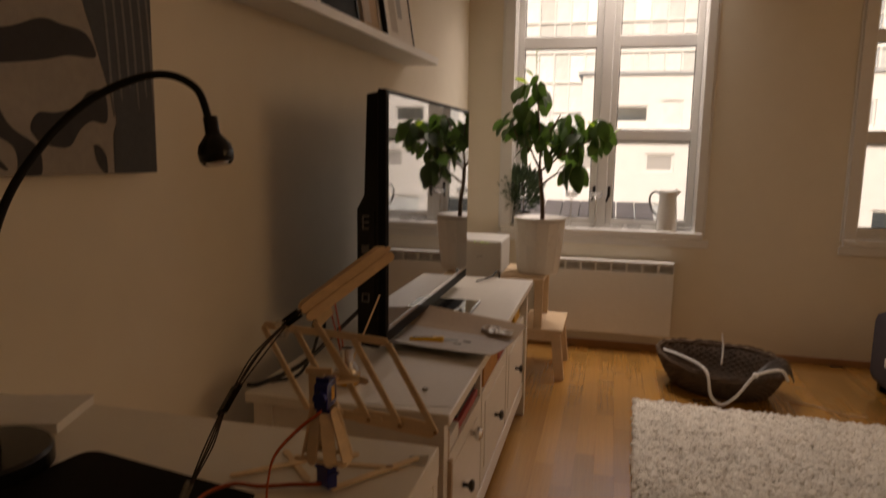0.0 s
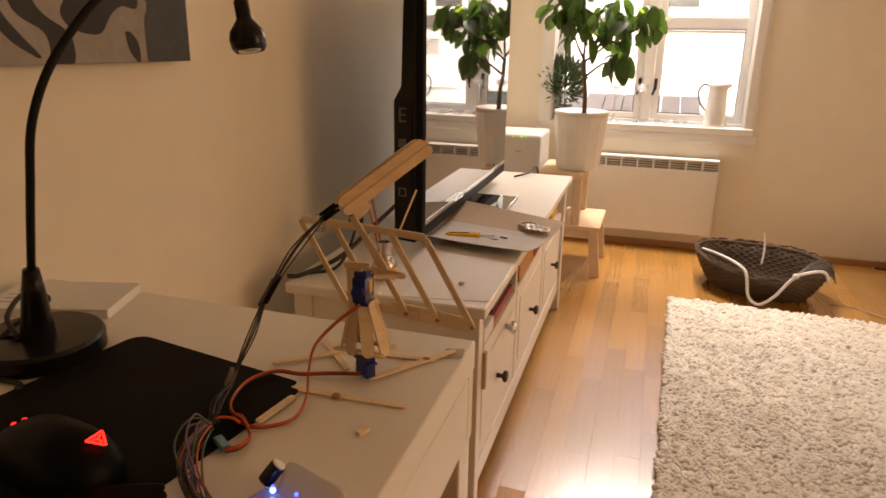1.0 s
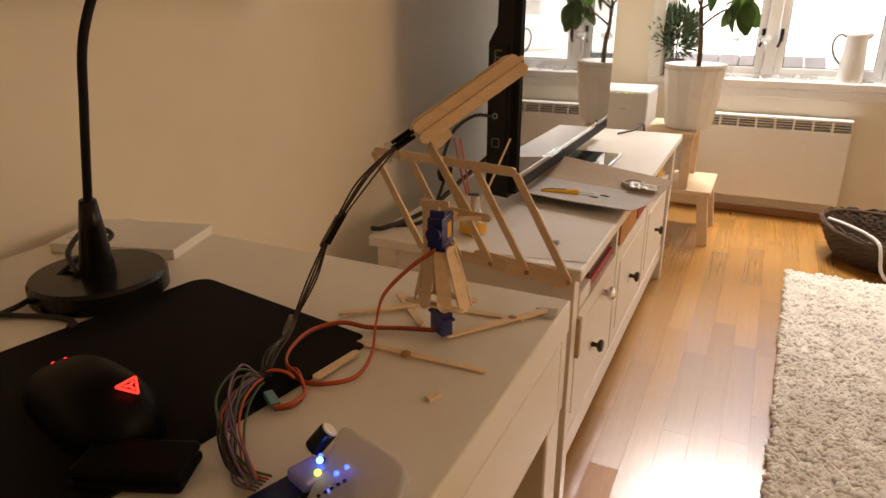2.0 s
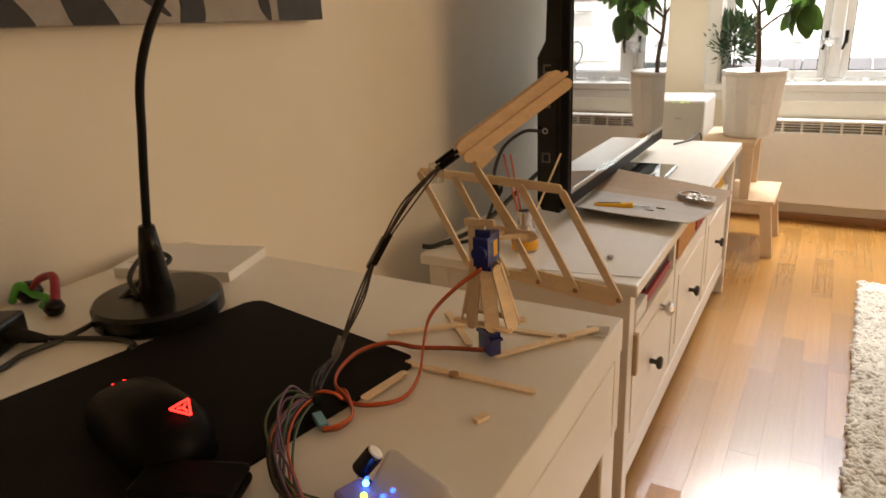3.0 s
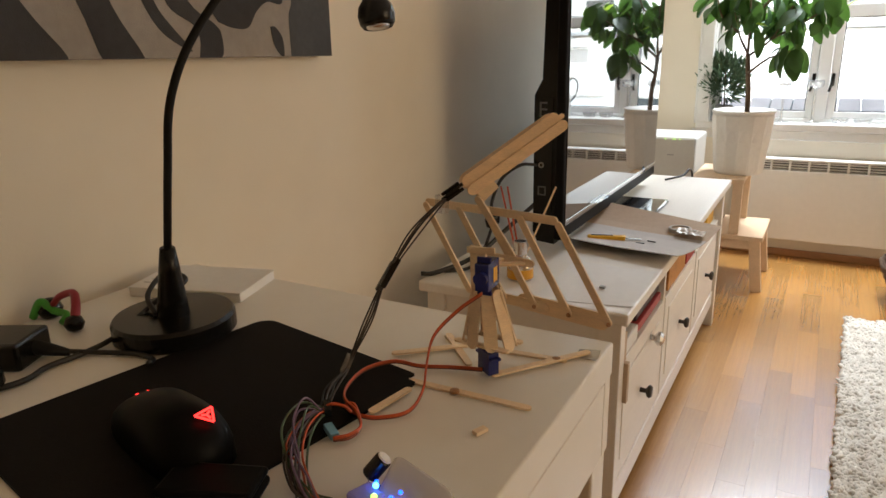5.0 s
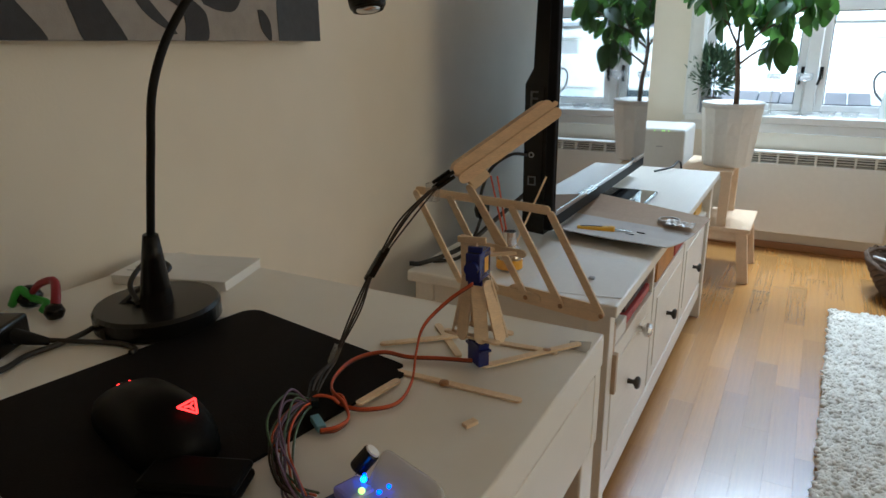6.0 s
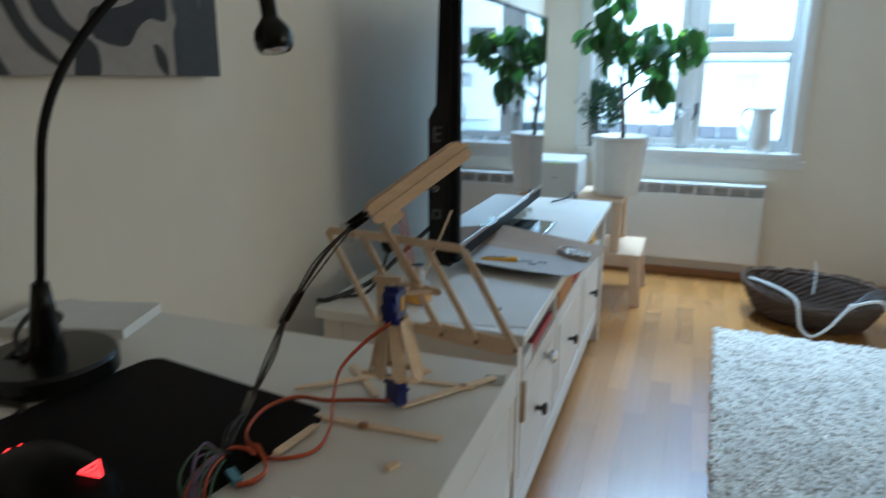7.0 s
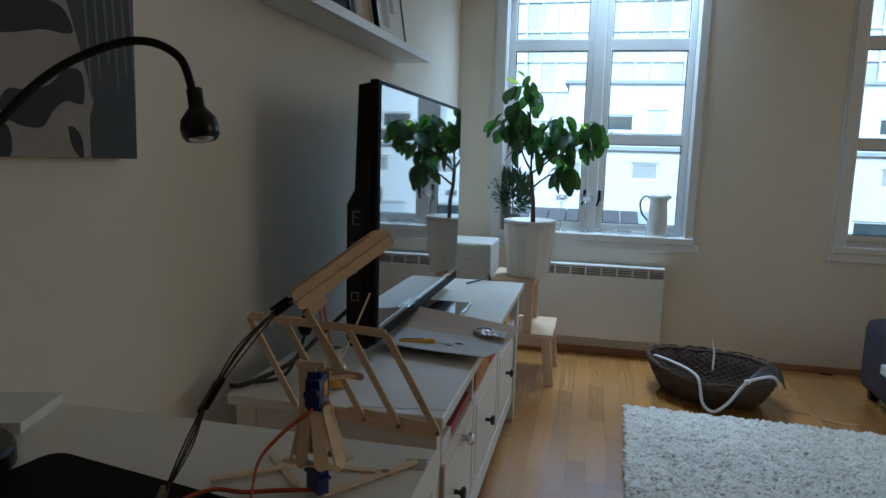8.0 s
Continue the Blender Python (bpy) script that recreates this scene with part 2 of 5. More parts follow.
M_FACADE = material("white_facade", (0.80, 0.80, 0.79), 0.8, vary=0.05, scale=0.4, bump=0.05, bump_scale=8)
M_FACADE_GREY = material("grey_facade", (0.42, 0.44, 0.46), 0.8, vary=0.06, scale=0.5)
M_PANE_OUT = material("reflecting_pane", (0.68, 0.73, 0.76), 0.12, vary=0.12, scale=0.5, per_object=0.25)
M_PANE_DARK = material("dark_pane", (0.06, 0.075, 0.085), 0.08, vary=0.3, scale=1.5, per_object=0.3)
M_BLIND = material("grey_blind", (0.42, 0.41, 0.40), 0.7, vary=0.06, scale=2)
M_TILE = material("grey_roof_tiles", (0.22, 0.20, 0.20), 0.75, vary=0.2, scale=3)
M_GROUND = material("asphalt", (0.05, 0.05, 0.052), 0.9, vary=0.2, scale=0.5)

# ---- mesh helpers ----
ORIGIN = {}


def thing(name, at, label, category, group="", kind=""):
    ob = new(name)
    ob.empty_display_size = 0.05
    ob.location = at
    ORIGIN[ob] = Vector(at)
    return tagged(ob, label, category, group, kind)


def part(name, bm, mat, parent=None, label="", smooth=False, kind=""):
    bmesh.ops.recalc_face_normals(bm, faces=bm.faces)
    o = ORIGIN[parent] if parent else Vector((0, 0, 0))
    bmesh.ops.translate(bm, verts=bm.verts, vec=-o)
    if smooth:
        for f in bm.faces:
            f.smooth = True
    me = bpy.data.meshes.new(name)
    bm.to_mesh(me)
    bm.free()
    for q in (mat if isinstance(mat, (list, tuple)) else (mat,)):
        me.materials.append(q)
    ob = new(name, me)
    if parent:
        ob.parent = parent
    ORIGIN[ob] = o
    return tagged(ob, label, kind=kind)


def box(x0, x1, y0, y1, z0, z1, bevel=0.0, bm=None, m=None):
    out = bm if bm is not None else bmesh.new()
    tmp = bmesh.new()
    bmesh.ops.create_cube(tmp, size=1.0, matrix=Matrix.LocRotScale(((x0 + x1) / 2, (y0 + y1) / 2, (z0 + z1) / 2), None,
                                                                     (abs(x1 - x0), abs(y1 - y0), abs(z1 - z0))))
    if bevel:
        bmesh.ops.bevel(tmp, geom=tmp.edges[:], offset=bevel, segments=2, affect="EDGES", profile=0.5)
    if m is not None:
        bmesh.ops.transform(tmp, matrix=m, verts=tmp.verts)
    return merge(out, tmp)


def merge(out, tmp):
    me = bpy.data.meshes.new("tmp")
    tmp.to_mesh(me)
    tmp.free()
    out.from_mesh(me)
    bpy.data.meshes.remove(me)
    return out


def lathe(profile, at, n=32, bm=None, m=None):
    """A turned form: profile of (radius, height) from bottom to top."""
    out = bm if bm is not None else bmesh.new()
    tmp = bmesh.new()
    rings = []
    for r, z in profile:
        if r < 1e-6:
            rings.append([tmp.verts.new((0, 0, z))])
        else:
            rings.append([tmp.verts.new((r * math.cos(2 * math.pi * i / n), r * math.sin(2 * math.pi * i / n), z)) for i in range(n)])
    for a, b in zip(rings, rings[1:]):
        for i in range(n):
            j = (i + 1) % n
            q = [a[i % len(a)], a[j % len(a)], b[j % len(b)], b[i % len(b)]]
            q = list(dict.fromkeys(q))
            if len(q) > 2:
                tmp.faces.new(q)
    mm = Matrix.Translation(at) @ (m if m is not None else Matrix())
    bmesh.ops.transform(tmp, matrix=mm, verts=tmp.verts)
    return merge(out, tmp)


def spline(pts, steps=8):
    """Points on a smooth line through pts."""
    p = [Vector(q) for q in pts]
    p = [2 * p[0] - p[1]] + p + [2 * p[-1] - p[-2]]
    out = []
    for i in range(1, len(p) - 2):
        for s in range(steps):
            t = s / steps
            a, b, c, d = p[i - 1], p[i], p[i + 1], p[i + 2]
            out.append(0.5 * ((2 * b) + (c - a) * t + (2 * a - 5 * b + 4 * c - d) * t * t + (3 * b - a - 3 * c + d) * t ** 3))
    out.append(p[-2])
    return out


def tube(pts, radius, n=8, bm=None, steps=8, ends=None, flat=1.0):
    """A round or flat band along a smooth line; ends: the radius at its end."""
    out = bm if bm is not None else bmesh.new()
    line = spline(pts, steps) if steps > 1 else [Vector(q) for q in pts]
    side = None
    rings = []
    for i, q in enumerate(line):
        d = (line[min(i + 1, len(line) - 1)] - line[max(i - 1, 0)]).normalized()
        if side is None:
            side = d.orthogonal().normalized()
        side = (side - d * side.dot(d)).normalized()
        up = d.cross(side)
        r = radius if ends is None else radius + (ends - radius) * i / (len(line) - 1)
        rings.append([out.verts.new(q + r * (math.cos(2 * math.pi * k / n) * side * flat + math.sin(2 * math.pi * k / n) * up)) for k in range(n)])
    for a, b in zip(rings, rings[1:]):
        for k in range(n):
            out.faces.new((a[k], a[(k + 1) % n], b[(k + 1) % n], b[k]))
    out.faces.new(rings[0])
    out.faces.new(rings[-1][::-1])
    return out


def bar(a, b, w, h, bm=None, bevel=0.0, up=(0, 0, 1), rounded=False):
    """A straight bar of w by h from a to b; rounded: with round ends, as of a craft stick."""
    out = bm if bm is not None else bmesh.new()
    a, b = Vector(a), Vector(b)
    d = b - a
    z = d.normalized()
    x = Vector(up).cross(z)
    if x.length < 1e-4:
        x = Vector((1, 0, 0)).cross(z)
    x.normalize()
    y = z.cross(x)
    m = Matrix.Translation((a + b) / 2) @ Matrix((x, y, z)).transposed().to_4x4()
    if not rounded:
        return box(-w / 2, w / 2, -h / 2, h / 2, -d.length / 2, d.length / 2, bevel, out, m)
    tmp = bmesh.new()
    ring = []
    half = d.length / 2
    for s, c in ((1, half - w / 2), (-1, -half + w / 2)):
        for i in range(7):
            t = math.pi * i / 6
            ring.append((s * math.cos(t) * w / 2, c + s * math.sin(t) * w / 2))
    low = [tmp.verts.new((p, -h / 2, q)) for p, q in ring]
    top = [tmp.verts.new((p, h / 2, q)) for p, q in ring]
    tmp.faces.new(low)
    tmp.faces.new(top[::-1])
    for i in range(len(ring)):
        j = (i + 1) % len(ring)
        tmp.faces.new((low[i], top[i], top[j], low[j]))
    bmesh.ops.transform(tmp, matrix=m, verts=tmp.verts)
    return merge(out, tmp)


def turned(profile, a, b, n=20, bm=None):
    """A turned form along the line from a to b; profile of (radius, share of the way)."""
    a, b = Vector(a), Vector(b)
    d = b - a
    rot = d.to_track_quat("Z", "Y").to_matrix().to_4x4()
    return lathe([(r, s * d.length) for r, s in profile], a, n, bm, rot)

# ---- room ----
YW, YO = 3.55, 3.90            # inner and outer face of the window wall
XR, YB, ZC = 5.6, -4.6, 2.95   # right wall, back wall, ceiling
# The third window lies out of view, added to carry a lamp.
WINDOWS_X = (0.215, 1.99, 3.82)
WIN_W, WIN_Z0, WIN_Z1 = 1.045, 0.665, 2.50


def left_x(y):
    return -0.107 + 0.0231 * y


bm = bmesh.new()
xs = -0.6
for wx in WINDOWS_X:
    box(xs, wx, YW, YO, 0, ZC, bm=bm)
    box(wx, wx + WIN_W, YW, YO, 0, WIN_Z0, bm=bm)
    box(wx, wx + WIN_W, YW, YO, WIN_Z1, ZC, bm=bm)
    xs = wx + WIN_W
box(xs, XR + 0.3, YW, YO, 0, ZC, bm=bm)
tagged(part("wall_north", bm, M_WALL), "painted plaster wall with tall windows", "wall", kind="structure")
bm = bmesh.new()
vs = [bm.verts.new(p) for p in ((left_x(YB), YB, 0), (left_x(YW), YW, 0), (left_x(YW) - 0.3, YW, 0), (left_x(YB) - 0.3, YB, 0))]
top = bmesh.ops.extrude_face_region(bm, geom=[bm.faces.new(vs)])
bmesh.ops.translate(bm, verts=[v for v in top["geom"] if isinstance(v, bmesh.types.BMVert)], vec=(0, 0, ZC))
tagged(part("wall_west", bm, M_WALL), "plain painted plaster wall", "wall", kind="structure")
# The opening in this unseen wall is assumed, to let the warm lamp in.
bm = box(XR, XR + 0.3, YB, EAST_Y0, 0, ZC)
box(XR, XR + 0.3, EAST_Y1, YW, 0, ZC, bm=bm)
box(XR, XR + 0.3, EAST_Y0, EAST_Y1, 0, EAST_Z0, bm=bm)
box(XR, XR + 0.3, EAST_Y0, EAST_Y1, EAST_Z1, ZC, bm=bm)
tagged(part("wall_east", bm, M_WALL), "plain cream painted wall with an added, unseen tall opening", "wall", kind="structure")
tagged(part("wall_south", box(-0.6, XR + 0.3, YB - 0.3, YB, 0, ZC), M_WALL), "plain cream painted wall", "wall", kind="structure")
tagged(part("ceiling", box(-0.6, XR + 0.3, YB - 0.3, YO, ZC, ZC + 0.25), M_CEIL), "plain white painted ceiling", "ceiling", kind="structure")
tagged(part("baseboard", box(left_x(3.5), XR, YW - 0.014, YW - 0.002, 0, 0.035, 0.003), M_BASE), "narrow oak skirting strip along the wall", "baseboard", kind="structure")


# ---- windows ----
def window(name, x0):
    w = thing(name, (x0, YW, WIN_Z0), "white painted casement window with six panes", "window", kind="structure")
    x1, z0, z1 = x0 + WIN_W, WIN_Z0, WIN_Z1
    bm = bmesh.new()
    for a, b, c, d in ((x0 - 0.034, x0 + 0.025, z0 - 0.005, z1 + 0.04), (x1 - 0.025, x1 + 0.02, z0 - 0.005, z1 + 0.04)):
        box(a, b, YW - 0.012, YW + 0.02, c, d, 0.004, bm)
        box(a - 0.012 if a < x0 else b, a if a < x0 else b + 0.012, YW - 0.006, YW + 0.02, c, d, 0.003, bm)
    box(x0 - 0.02, x1 + 0.02, YW - 0.014, YW + 0.02, z1 - 0.0, z1 + 0.045, 0.004, bm)
    part("casing", bm, M_TRIM, w)
    part("window_sill", box(x0 - 0.034, x1 + 0.02, YW - 0.022, YW + 0.12, z0 - 0.03, z0 + 0.006, 0.005), M_TRIM, w)
    part("apron", box(x0 - 0.05, x1 + 0.05, YW - 0.016, YW - 0.001, z0 - 0.075, z0 - 0.031, 0.004), M_TRIM, w)
    yf0, yf1 = YW + 0.085, YW + 0.15
    bm = bmesh.new()
    box(x0, x0 + 0.028, yf0 - 0.05, YO - 0.05, z0 + 0.006, z1, 0.003, bm)
    box(x1 - 0.028, x1, yf0 - 0.05, YO - 0.05, z0 + 0.006, z1, 0.003, bm)
    box(x0 + 0.028, x1 - 0.028, yf0, yf1, z1 - 0.03, z1, 0.003, bm)
    box(x0 + 0.028, x1 - 0.028, yf0, yf1, z0 + 0.006, z0 + 0.022, 0.003, bm)
    xm = x0 + 0.523
    box(xm - 0.028, xm + 0.028, yf0 - 0.004, yf1, z0 + 0.022, z1 - 0.03, 0.005, bm)
    part("window_frame", bm, M_TRIM, w)
    for a, b in ((x0 + 0.029, xm - 0.029), (xm + 0.029, x1 - 0.029)):
        bm = bmesh.new()
        s, y0, y1 = 0.035, yf0 + 0.008, yf1 - 0.008
        zb, zt = z0 + 0.023, z1 - 0.031
        box(a, a + s, y0, y1, zb, zt, 0.005, bm)
        box(b - s, b, y0, y1, zb, zt, 0.005, bm)
        rails = ((zb, 0.722), (1.160, 1.219), (1.663, 1.728), (2.43, zt))
        for c, d in rails:
            box(a + s - 0.002, b - s + 0.002, y0 + 0.002, y1 - 0.002, c, d, 0.004, bm)
        sash = part("sash", bm, M_TRIM, w)
        for c, d in zip([r[1] for r in rails], [r[0] for r in rails[1:]]):
            pane = part("pane", box(a + s, b - s, (y0 + y1) / 2, (y0 + y1) / 2 + 0.004, c, d), M_GLASS, sash)
            pane.visible_shadow = False
            bm = bmesh.new()
            for p in ((a + s, a + s + 0.004, c, d), (b - s - 0.004, b - s, c, d), (a + s, b - s, c, c + 0.004), (a + s, b - s, d - 0.004, d)):
                box(p[0], p[1], (y0 + y1) / 2 - 0.006, (y0 + y1) / 2 - 0.001, p[2], p[3], 0, bm)
            part("gasket", bm, M_BLACK_MATT, sash)
        hx = b - 0.012 if b < xm else a + 0.012
        bm = box(hx - 0.008, hx + 0.008, y0 - 0.008, y0 + 0.001, 0.845, 0.905, 0.003)
        box(hx - 0.006, hx + 0.006, y0 - 0.03, y0 - 0.006, 0.865, 0.88, 0.002, bm)
        tube([(hx, y0 - 0.026, 0.875), (hx - 0.004, y0 - 0.03, 0.85), (hx - 0.012, y0 - 0.03, 0.82)], 0.006, 8, bm)
        part("handle", bm, M_BLACK, sash, "black metal casement handle")
    return w


for i, wx in enumerate(WINDOWS_X):
    window("window_%d" % (i + 1), wx)

# ---- street outside ----
tagged(part("ground", box(-400, 400, 4.5, 900, -8.2, -8.0), M_GROUND), "asphalt yard far below the windows", "ground", kind="structure")


def facade(name, x0, x1, y, z0, z1, wins, label, wall=M_FACADE, depth=8.0):
    """A house with real window recesses; wins: (x0, x1, z0, z1, pane material)."""
    h = thing(name, ((x0 + x1) / 2, y, z0), label, "house")
    xs = sorted({x0, x1, *[q for w in wins for q in w[:2]]})
    zs = sorted({z0, z1, *[q for w in wins for q in w[2:4]]})
    bm = bmesh.new()
    for a, b in zip(xs, xs[1:]):
        for c, d in zip(zs, zs[1:]):
            if not any(w[0] <= a and b <= w[1] and w[2] <= c and d <= w[3] for w in wins):
                box(a, b, y, y + 0.3, c, d, 0, bm)
    box(x0, x1, y + 0.3, y + depth, z0, z1, 0, bm)
    part("wall", bm, wall, h)
    part("roof", box(x0 - 0.15, x1 + 0.15, y - 0.15, y + depth, z1, z1 + 0.1), M_FACADE_GREY, h, "grey flat roof edge")
    for a, b, c, d, mat in wins:
        bm = bmesh.new()
        f = 0.06
        for q in ((a, a + f, c, d), (b - f, b, c, d), (a + f, b - f, c, c + f), (a + f, b - f, d - f, d)):
            box(q[0], q[1], y + 0.08, y + 0.16, q[2], q[3], 0, bm)
        win = part("window", bm, M_TRIM, h)
        part("pane", box(a + f, b - f, y + 0.12, y + 0.13, c + f, d - f), mat, win)
    return h


wins = []
for k in range(-4, 9):
    a = -0.35 + 1.95 * k
    wins.append((a, a + 0.72, 0.55, 1.03, M_BLIND))
    wins.append((a - 0.5, a + 0.75, -1.05, -0.25, M_PANE_OUT if k % 2 else M_PANE_DARK))
    wins.append((a, a + 1.1, -3.2, -2.0, M_PANE_OUT))
facade("white_house", -12, 16.5, 18.0, -8, 1.32, wins, "white rendered house with grey blinds behind its windows")
wins = []
for k in range(-3, 7):
    a = 0.75 + 2.9 * k
    wins.append((a, a + 1.15, 2.05, 2.62, M_PANE_DARK))
    wins.append((a + 1.55, a + 2.25, 1.95, 2.8, M_PANE_OUT))
facade("flat_roofed_house", -0.35, 18.0, 24.0, -8, 3.65, [w for w in wins if w[0] > -0.2 and w[1] < 17.5], "white flat-roofed house with a row of dark windows")
tower = thing("office_building", (2, 34, -8), "office building with a grid of bluish glass panes", "building")
part("core", box(-24, 30, 34.3, 44, -8, 13.2), M_FACADE_GREY, tower)
bm = bmesh.new()
for k in range(0, 73):
    box(-24 + 0.75 * k - 0.04, -24 + 0.75 * k + 0.04, 33.9, 34.3, -8, 13.2, 0, bm)
for k in range(0, 15):
    box(-24, 30, 33.92, 34.28, -7 + 1.42 * k - 0.05, -7 + 1.42 * k + 0.05, 0, bm)
part("mullion", bm, M_FACADE, tower)
pane_me = bpy.data.meshes.new("pane")
pb = box(-0.335, 0.335, -0.02, 0.02, -0.66, 0.66)
pb.to_mesh(pane_me)
pb.free()
pane_me.materials.append(M_PANE_OUT)
for k in range(24, 56):
    for j in range(6, 14):
        o = new("pane", pane_me)
        o.parent = tower
        o.location = Vector((-24 + 0.75 * k + 0.375, 34.1, -7 + 1.42 * j + 0.71)) - ORIGIN[tower]
bm = bmesh.new()
for k in range(0, 72):
    for j in range(0, 14):
        if not (24 <= k < 56 and 6 <= j < 14):
            box(-24 + 0.75 * k + 0.04, -24 + 0.75 * k + 0.71, 34.08, 34.12, -7 + 1.42 * j + 0.05, -7 + 1.42 * j + 1.37, 0, bm)
part("far_panes", bm, M_PANE_OUT, tower, kind="stuff")
shed = thing("tiled_outbuilding", (-2.5, 13, -8), "low outbuilding with a grey tiled roof", "outbuilding")
part("wall", box(-8, 1.6, 13, 16.5, -8, -0.55), M_FACADE, shed)
bm = bmesh.new()
for r in range(7):
    for c in range(26):
        x = -8.2 + c * 0.38
        box(x, x + 0.36, -0.04 + 0.32 * r, 0.36 + 0.32 * r, 0, 0.05, 0.015, bm, Matrix.Translation((0, 12.7, -0.62)) @ Matrix.Rotation(radians(14), 4, "X"))
part("roof", bm, M_TILE, shed, "grey roof tiles", kind="stuff")

# ---- heater ----
h = thing("wall_heater", (0.8, 3.5, 0.1), "white electric panel heater with a slotted grille", "heater")
HX0, HX1 = 0.40, 1.142
part("panel", box(HX0, HX1, 3.472, 3.53, 0.10, 0.452, 0.006), M_TRIM, h)
part("top_rail", box(HX0, HX1, 3.472, 3.53, 0.496, 0.508, 0.003), M_TRIM, h)
part("back", box(HX0 + 0.004, HX1 - 0.004, 3.512, 3.5485, 0.10, 0.505), M_BLACK_MATT, h)
bm = bmesh.new()
n = 9
for i in range(n + 1):
    x = HX0 + (HX1 - HX0) * i / n
    box(max(HX0, x - 0.005), min(HX1, x + 0.005), 3.473, 3.50, 0.45, 0.498, 0, bm)
for z in (0.463, 0.4755, 0.488):
    box(HX0, HX1, 3.475, 3.50, z - 0.002, z + 0.002, 0, bm)
part("grille", bm, M_TRIM, h)

# ---- window sill things ----
SILL = WIN_Z0 + 0.006
jug = thing("enamel_jug", (1.095, 3.598, SILL), "tall white enamel jug on the window sill", "jug")
part("body", lathe([(0, 0), (0.054, 0), (0.056, 0.01), (0.052, 0.09), (0.046, 0.17), (0.045, 0.205), (0.048, 0.222), (0.045, 0.222), (0.042, 0.205), (0.043, 0.17), (0.05, 0.02), (0, 0.012)], (1.095, 3.598, SILL)), M_ENAMEL, jug, smooth=True)
part("handle", tube([(1.06, 3.598, SILL + 0.20), (1.025, 3.598, SILL + 0.215), (1.0, 3.598, SILL + 0.18), (1.012, 3.598, SILL + 0.12), (1.05, 3.598, SILL + 0.075)], 0.0055), M_GREY_EDGE, jug, "worn grey handle", True)
part("spout", turned([(0.014, 0), (0.02, 1), (0.017, 1), (0.011, 0)], (1.12, 3.598, SILL + 0.19), (1.148, 3.598, SILL + 0.226), 14), M_ENAMEL, jug, smooth=True)


def goblet(x, y, hgt):
    g = thing("glass_candle_holder", (x, y, SILL), "tall clear glass tealight holder on a stem", "candle holder", "candle holders on the sill")
    part("glass", lathe([(0, 0), (0.034, 0), (0.034, 0.003), (0.012, 0.008), (0.006, 0.02), (0.006, hgt - 0.05), (0.012, hgt - 0.04), (0.034, hgt - 0.032), (0.036, hgt),
                         (0.033, hgt), (0.031, hgt - 0.028), (0, hgt - 0.03)], (x, y, SILL), 28), M_CLEAR, g, smooth=True)
    part("tealight", lathe([(0, hgt - 0.028), (0.02, hgt - 0.028), (0.02, hgt - 0.014), (0, hgt - 0.014)], (x, y, SILL), 20), M_PAPER, g)


goblet(0.712, 3.60, 0.205)
goblet(0.575, 3.592, 0.205)
for x in (0.83, 0.925):
    g = thing("low_glass_dish", (x, 3.60, SILL), "low clear glass tealight dish", "candle holder", "candle holders on the sill")
    part("glass", lathe([(0, 0), (0.03, 0), (0.042, 0.026), (0.039, 0.026), (0.027, 0.005), (0, 0.005)], (x, 3.60, SILL), 24), M_CLEAR, g, smooth=True)


# ---- plants ----
def leaf_mesh(name, length, width, mat, fold=0.25, droop=0.25):
    bm = bmesh.new()
    rows = []
    for i in range(7):
        t = i / 6
        w = width / 2 * math.sin(math.pi * min(1, t * 0.92 + 0.04)) ** 0.75
        y, z = length * t, -droop * length * t * t
        rows.append([bm.verts.new((-w, y, z + fold * w)), bm.verts.new((0, y, z)), bm.verts.new((w, y, z + fold * w))])
    for a, b in zip(rows, rows[1:]):
        for k in range(2):
            bm.faces.new((a[k], a[k + 1], b[k + 1], b[k]))
    for f in bm.faces:
        f.smooth = True
    me = bpy.data.meshes.new(name)
    bm.to_mesh(me)
    bm.free()
    me.materials.append(mat)
    return me


PX, PY = 0.455, 3.06
plant = thing("lemon_tree", (PX, PY, 0.5), "potted lemon tree with large dark green leaves", "plant")
pot_profile = [(0, 0), (0.097, 0), (0.1, 0.006), (0.113, 0.14), (0.117, 0.148), (0.124, 0.262), (0.13, 0.266), (0.13, 0.276), (0.123, 0.277), (0.118, 0.25), (0, 0.245)]
pot = part("pot", lathe(pot_profile, (PX, PY, 0.5), 48), M_POT, plant, "white tapered planter", True)
bm = bmesh.new()
for k in range(14):
    a = 2 * math.pi * k / 14
    c, s = math.cos(a), math.sin(a)
    bar((PX + 0.1 * c, PY + 0.1 * s, 0.512), (PX + 0.1255 * c, PY + 0.1255 * s, 0.755), 0.0548, 0.0007, bm, 0.0003, up=(c, s, 0))
part("stave", bm, M_POT, pot)
part("soil", lathe([(0.118, 0.252), (0.06, 0.258), (0, 0.261)], (PX, PY, 0.5)), M_SOIL, plant)
bm = tube([(0.468, PY, 0.75), (0.465, PY, 0.85), (0.455, PY + 0.01, 0.93), (0.448, PY, 1.01)], 0.0115, 10, ends=0.009)
part("trunk", bm, M_BARK, plant, smooth=True)
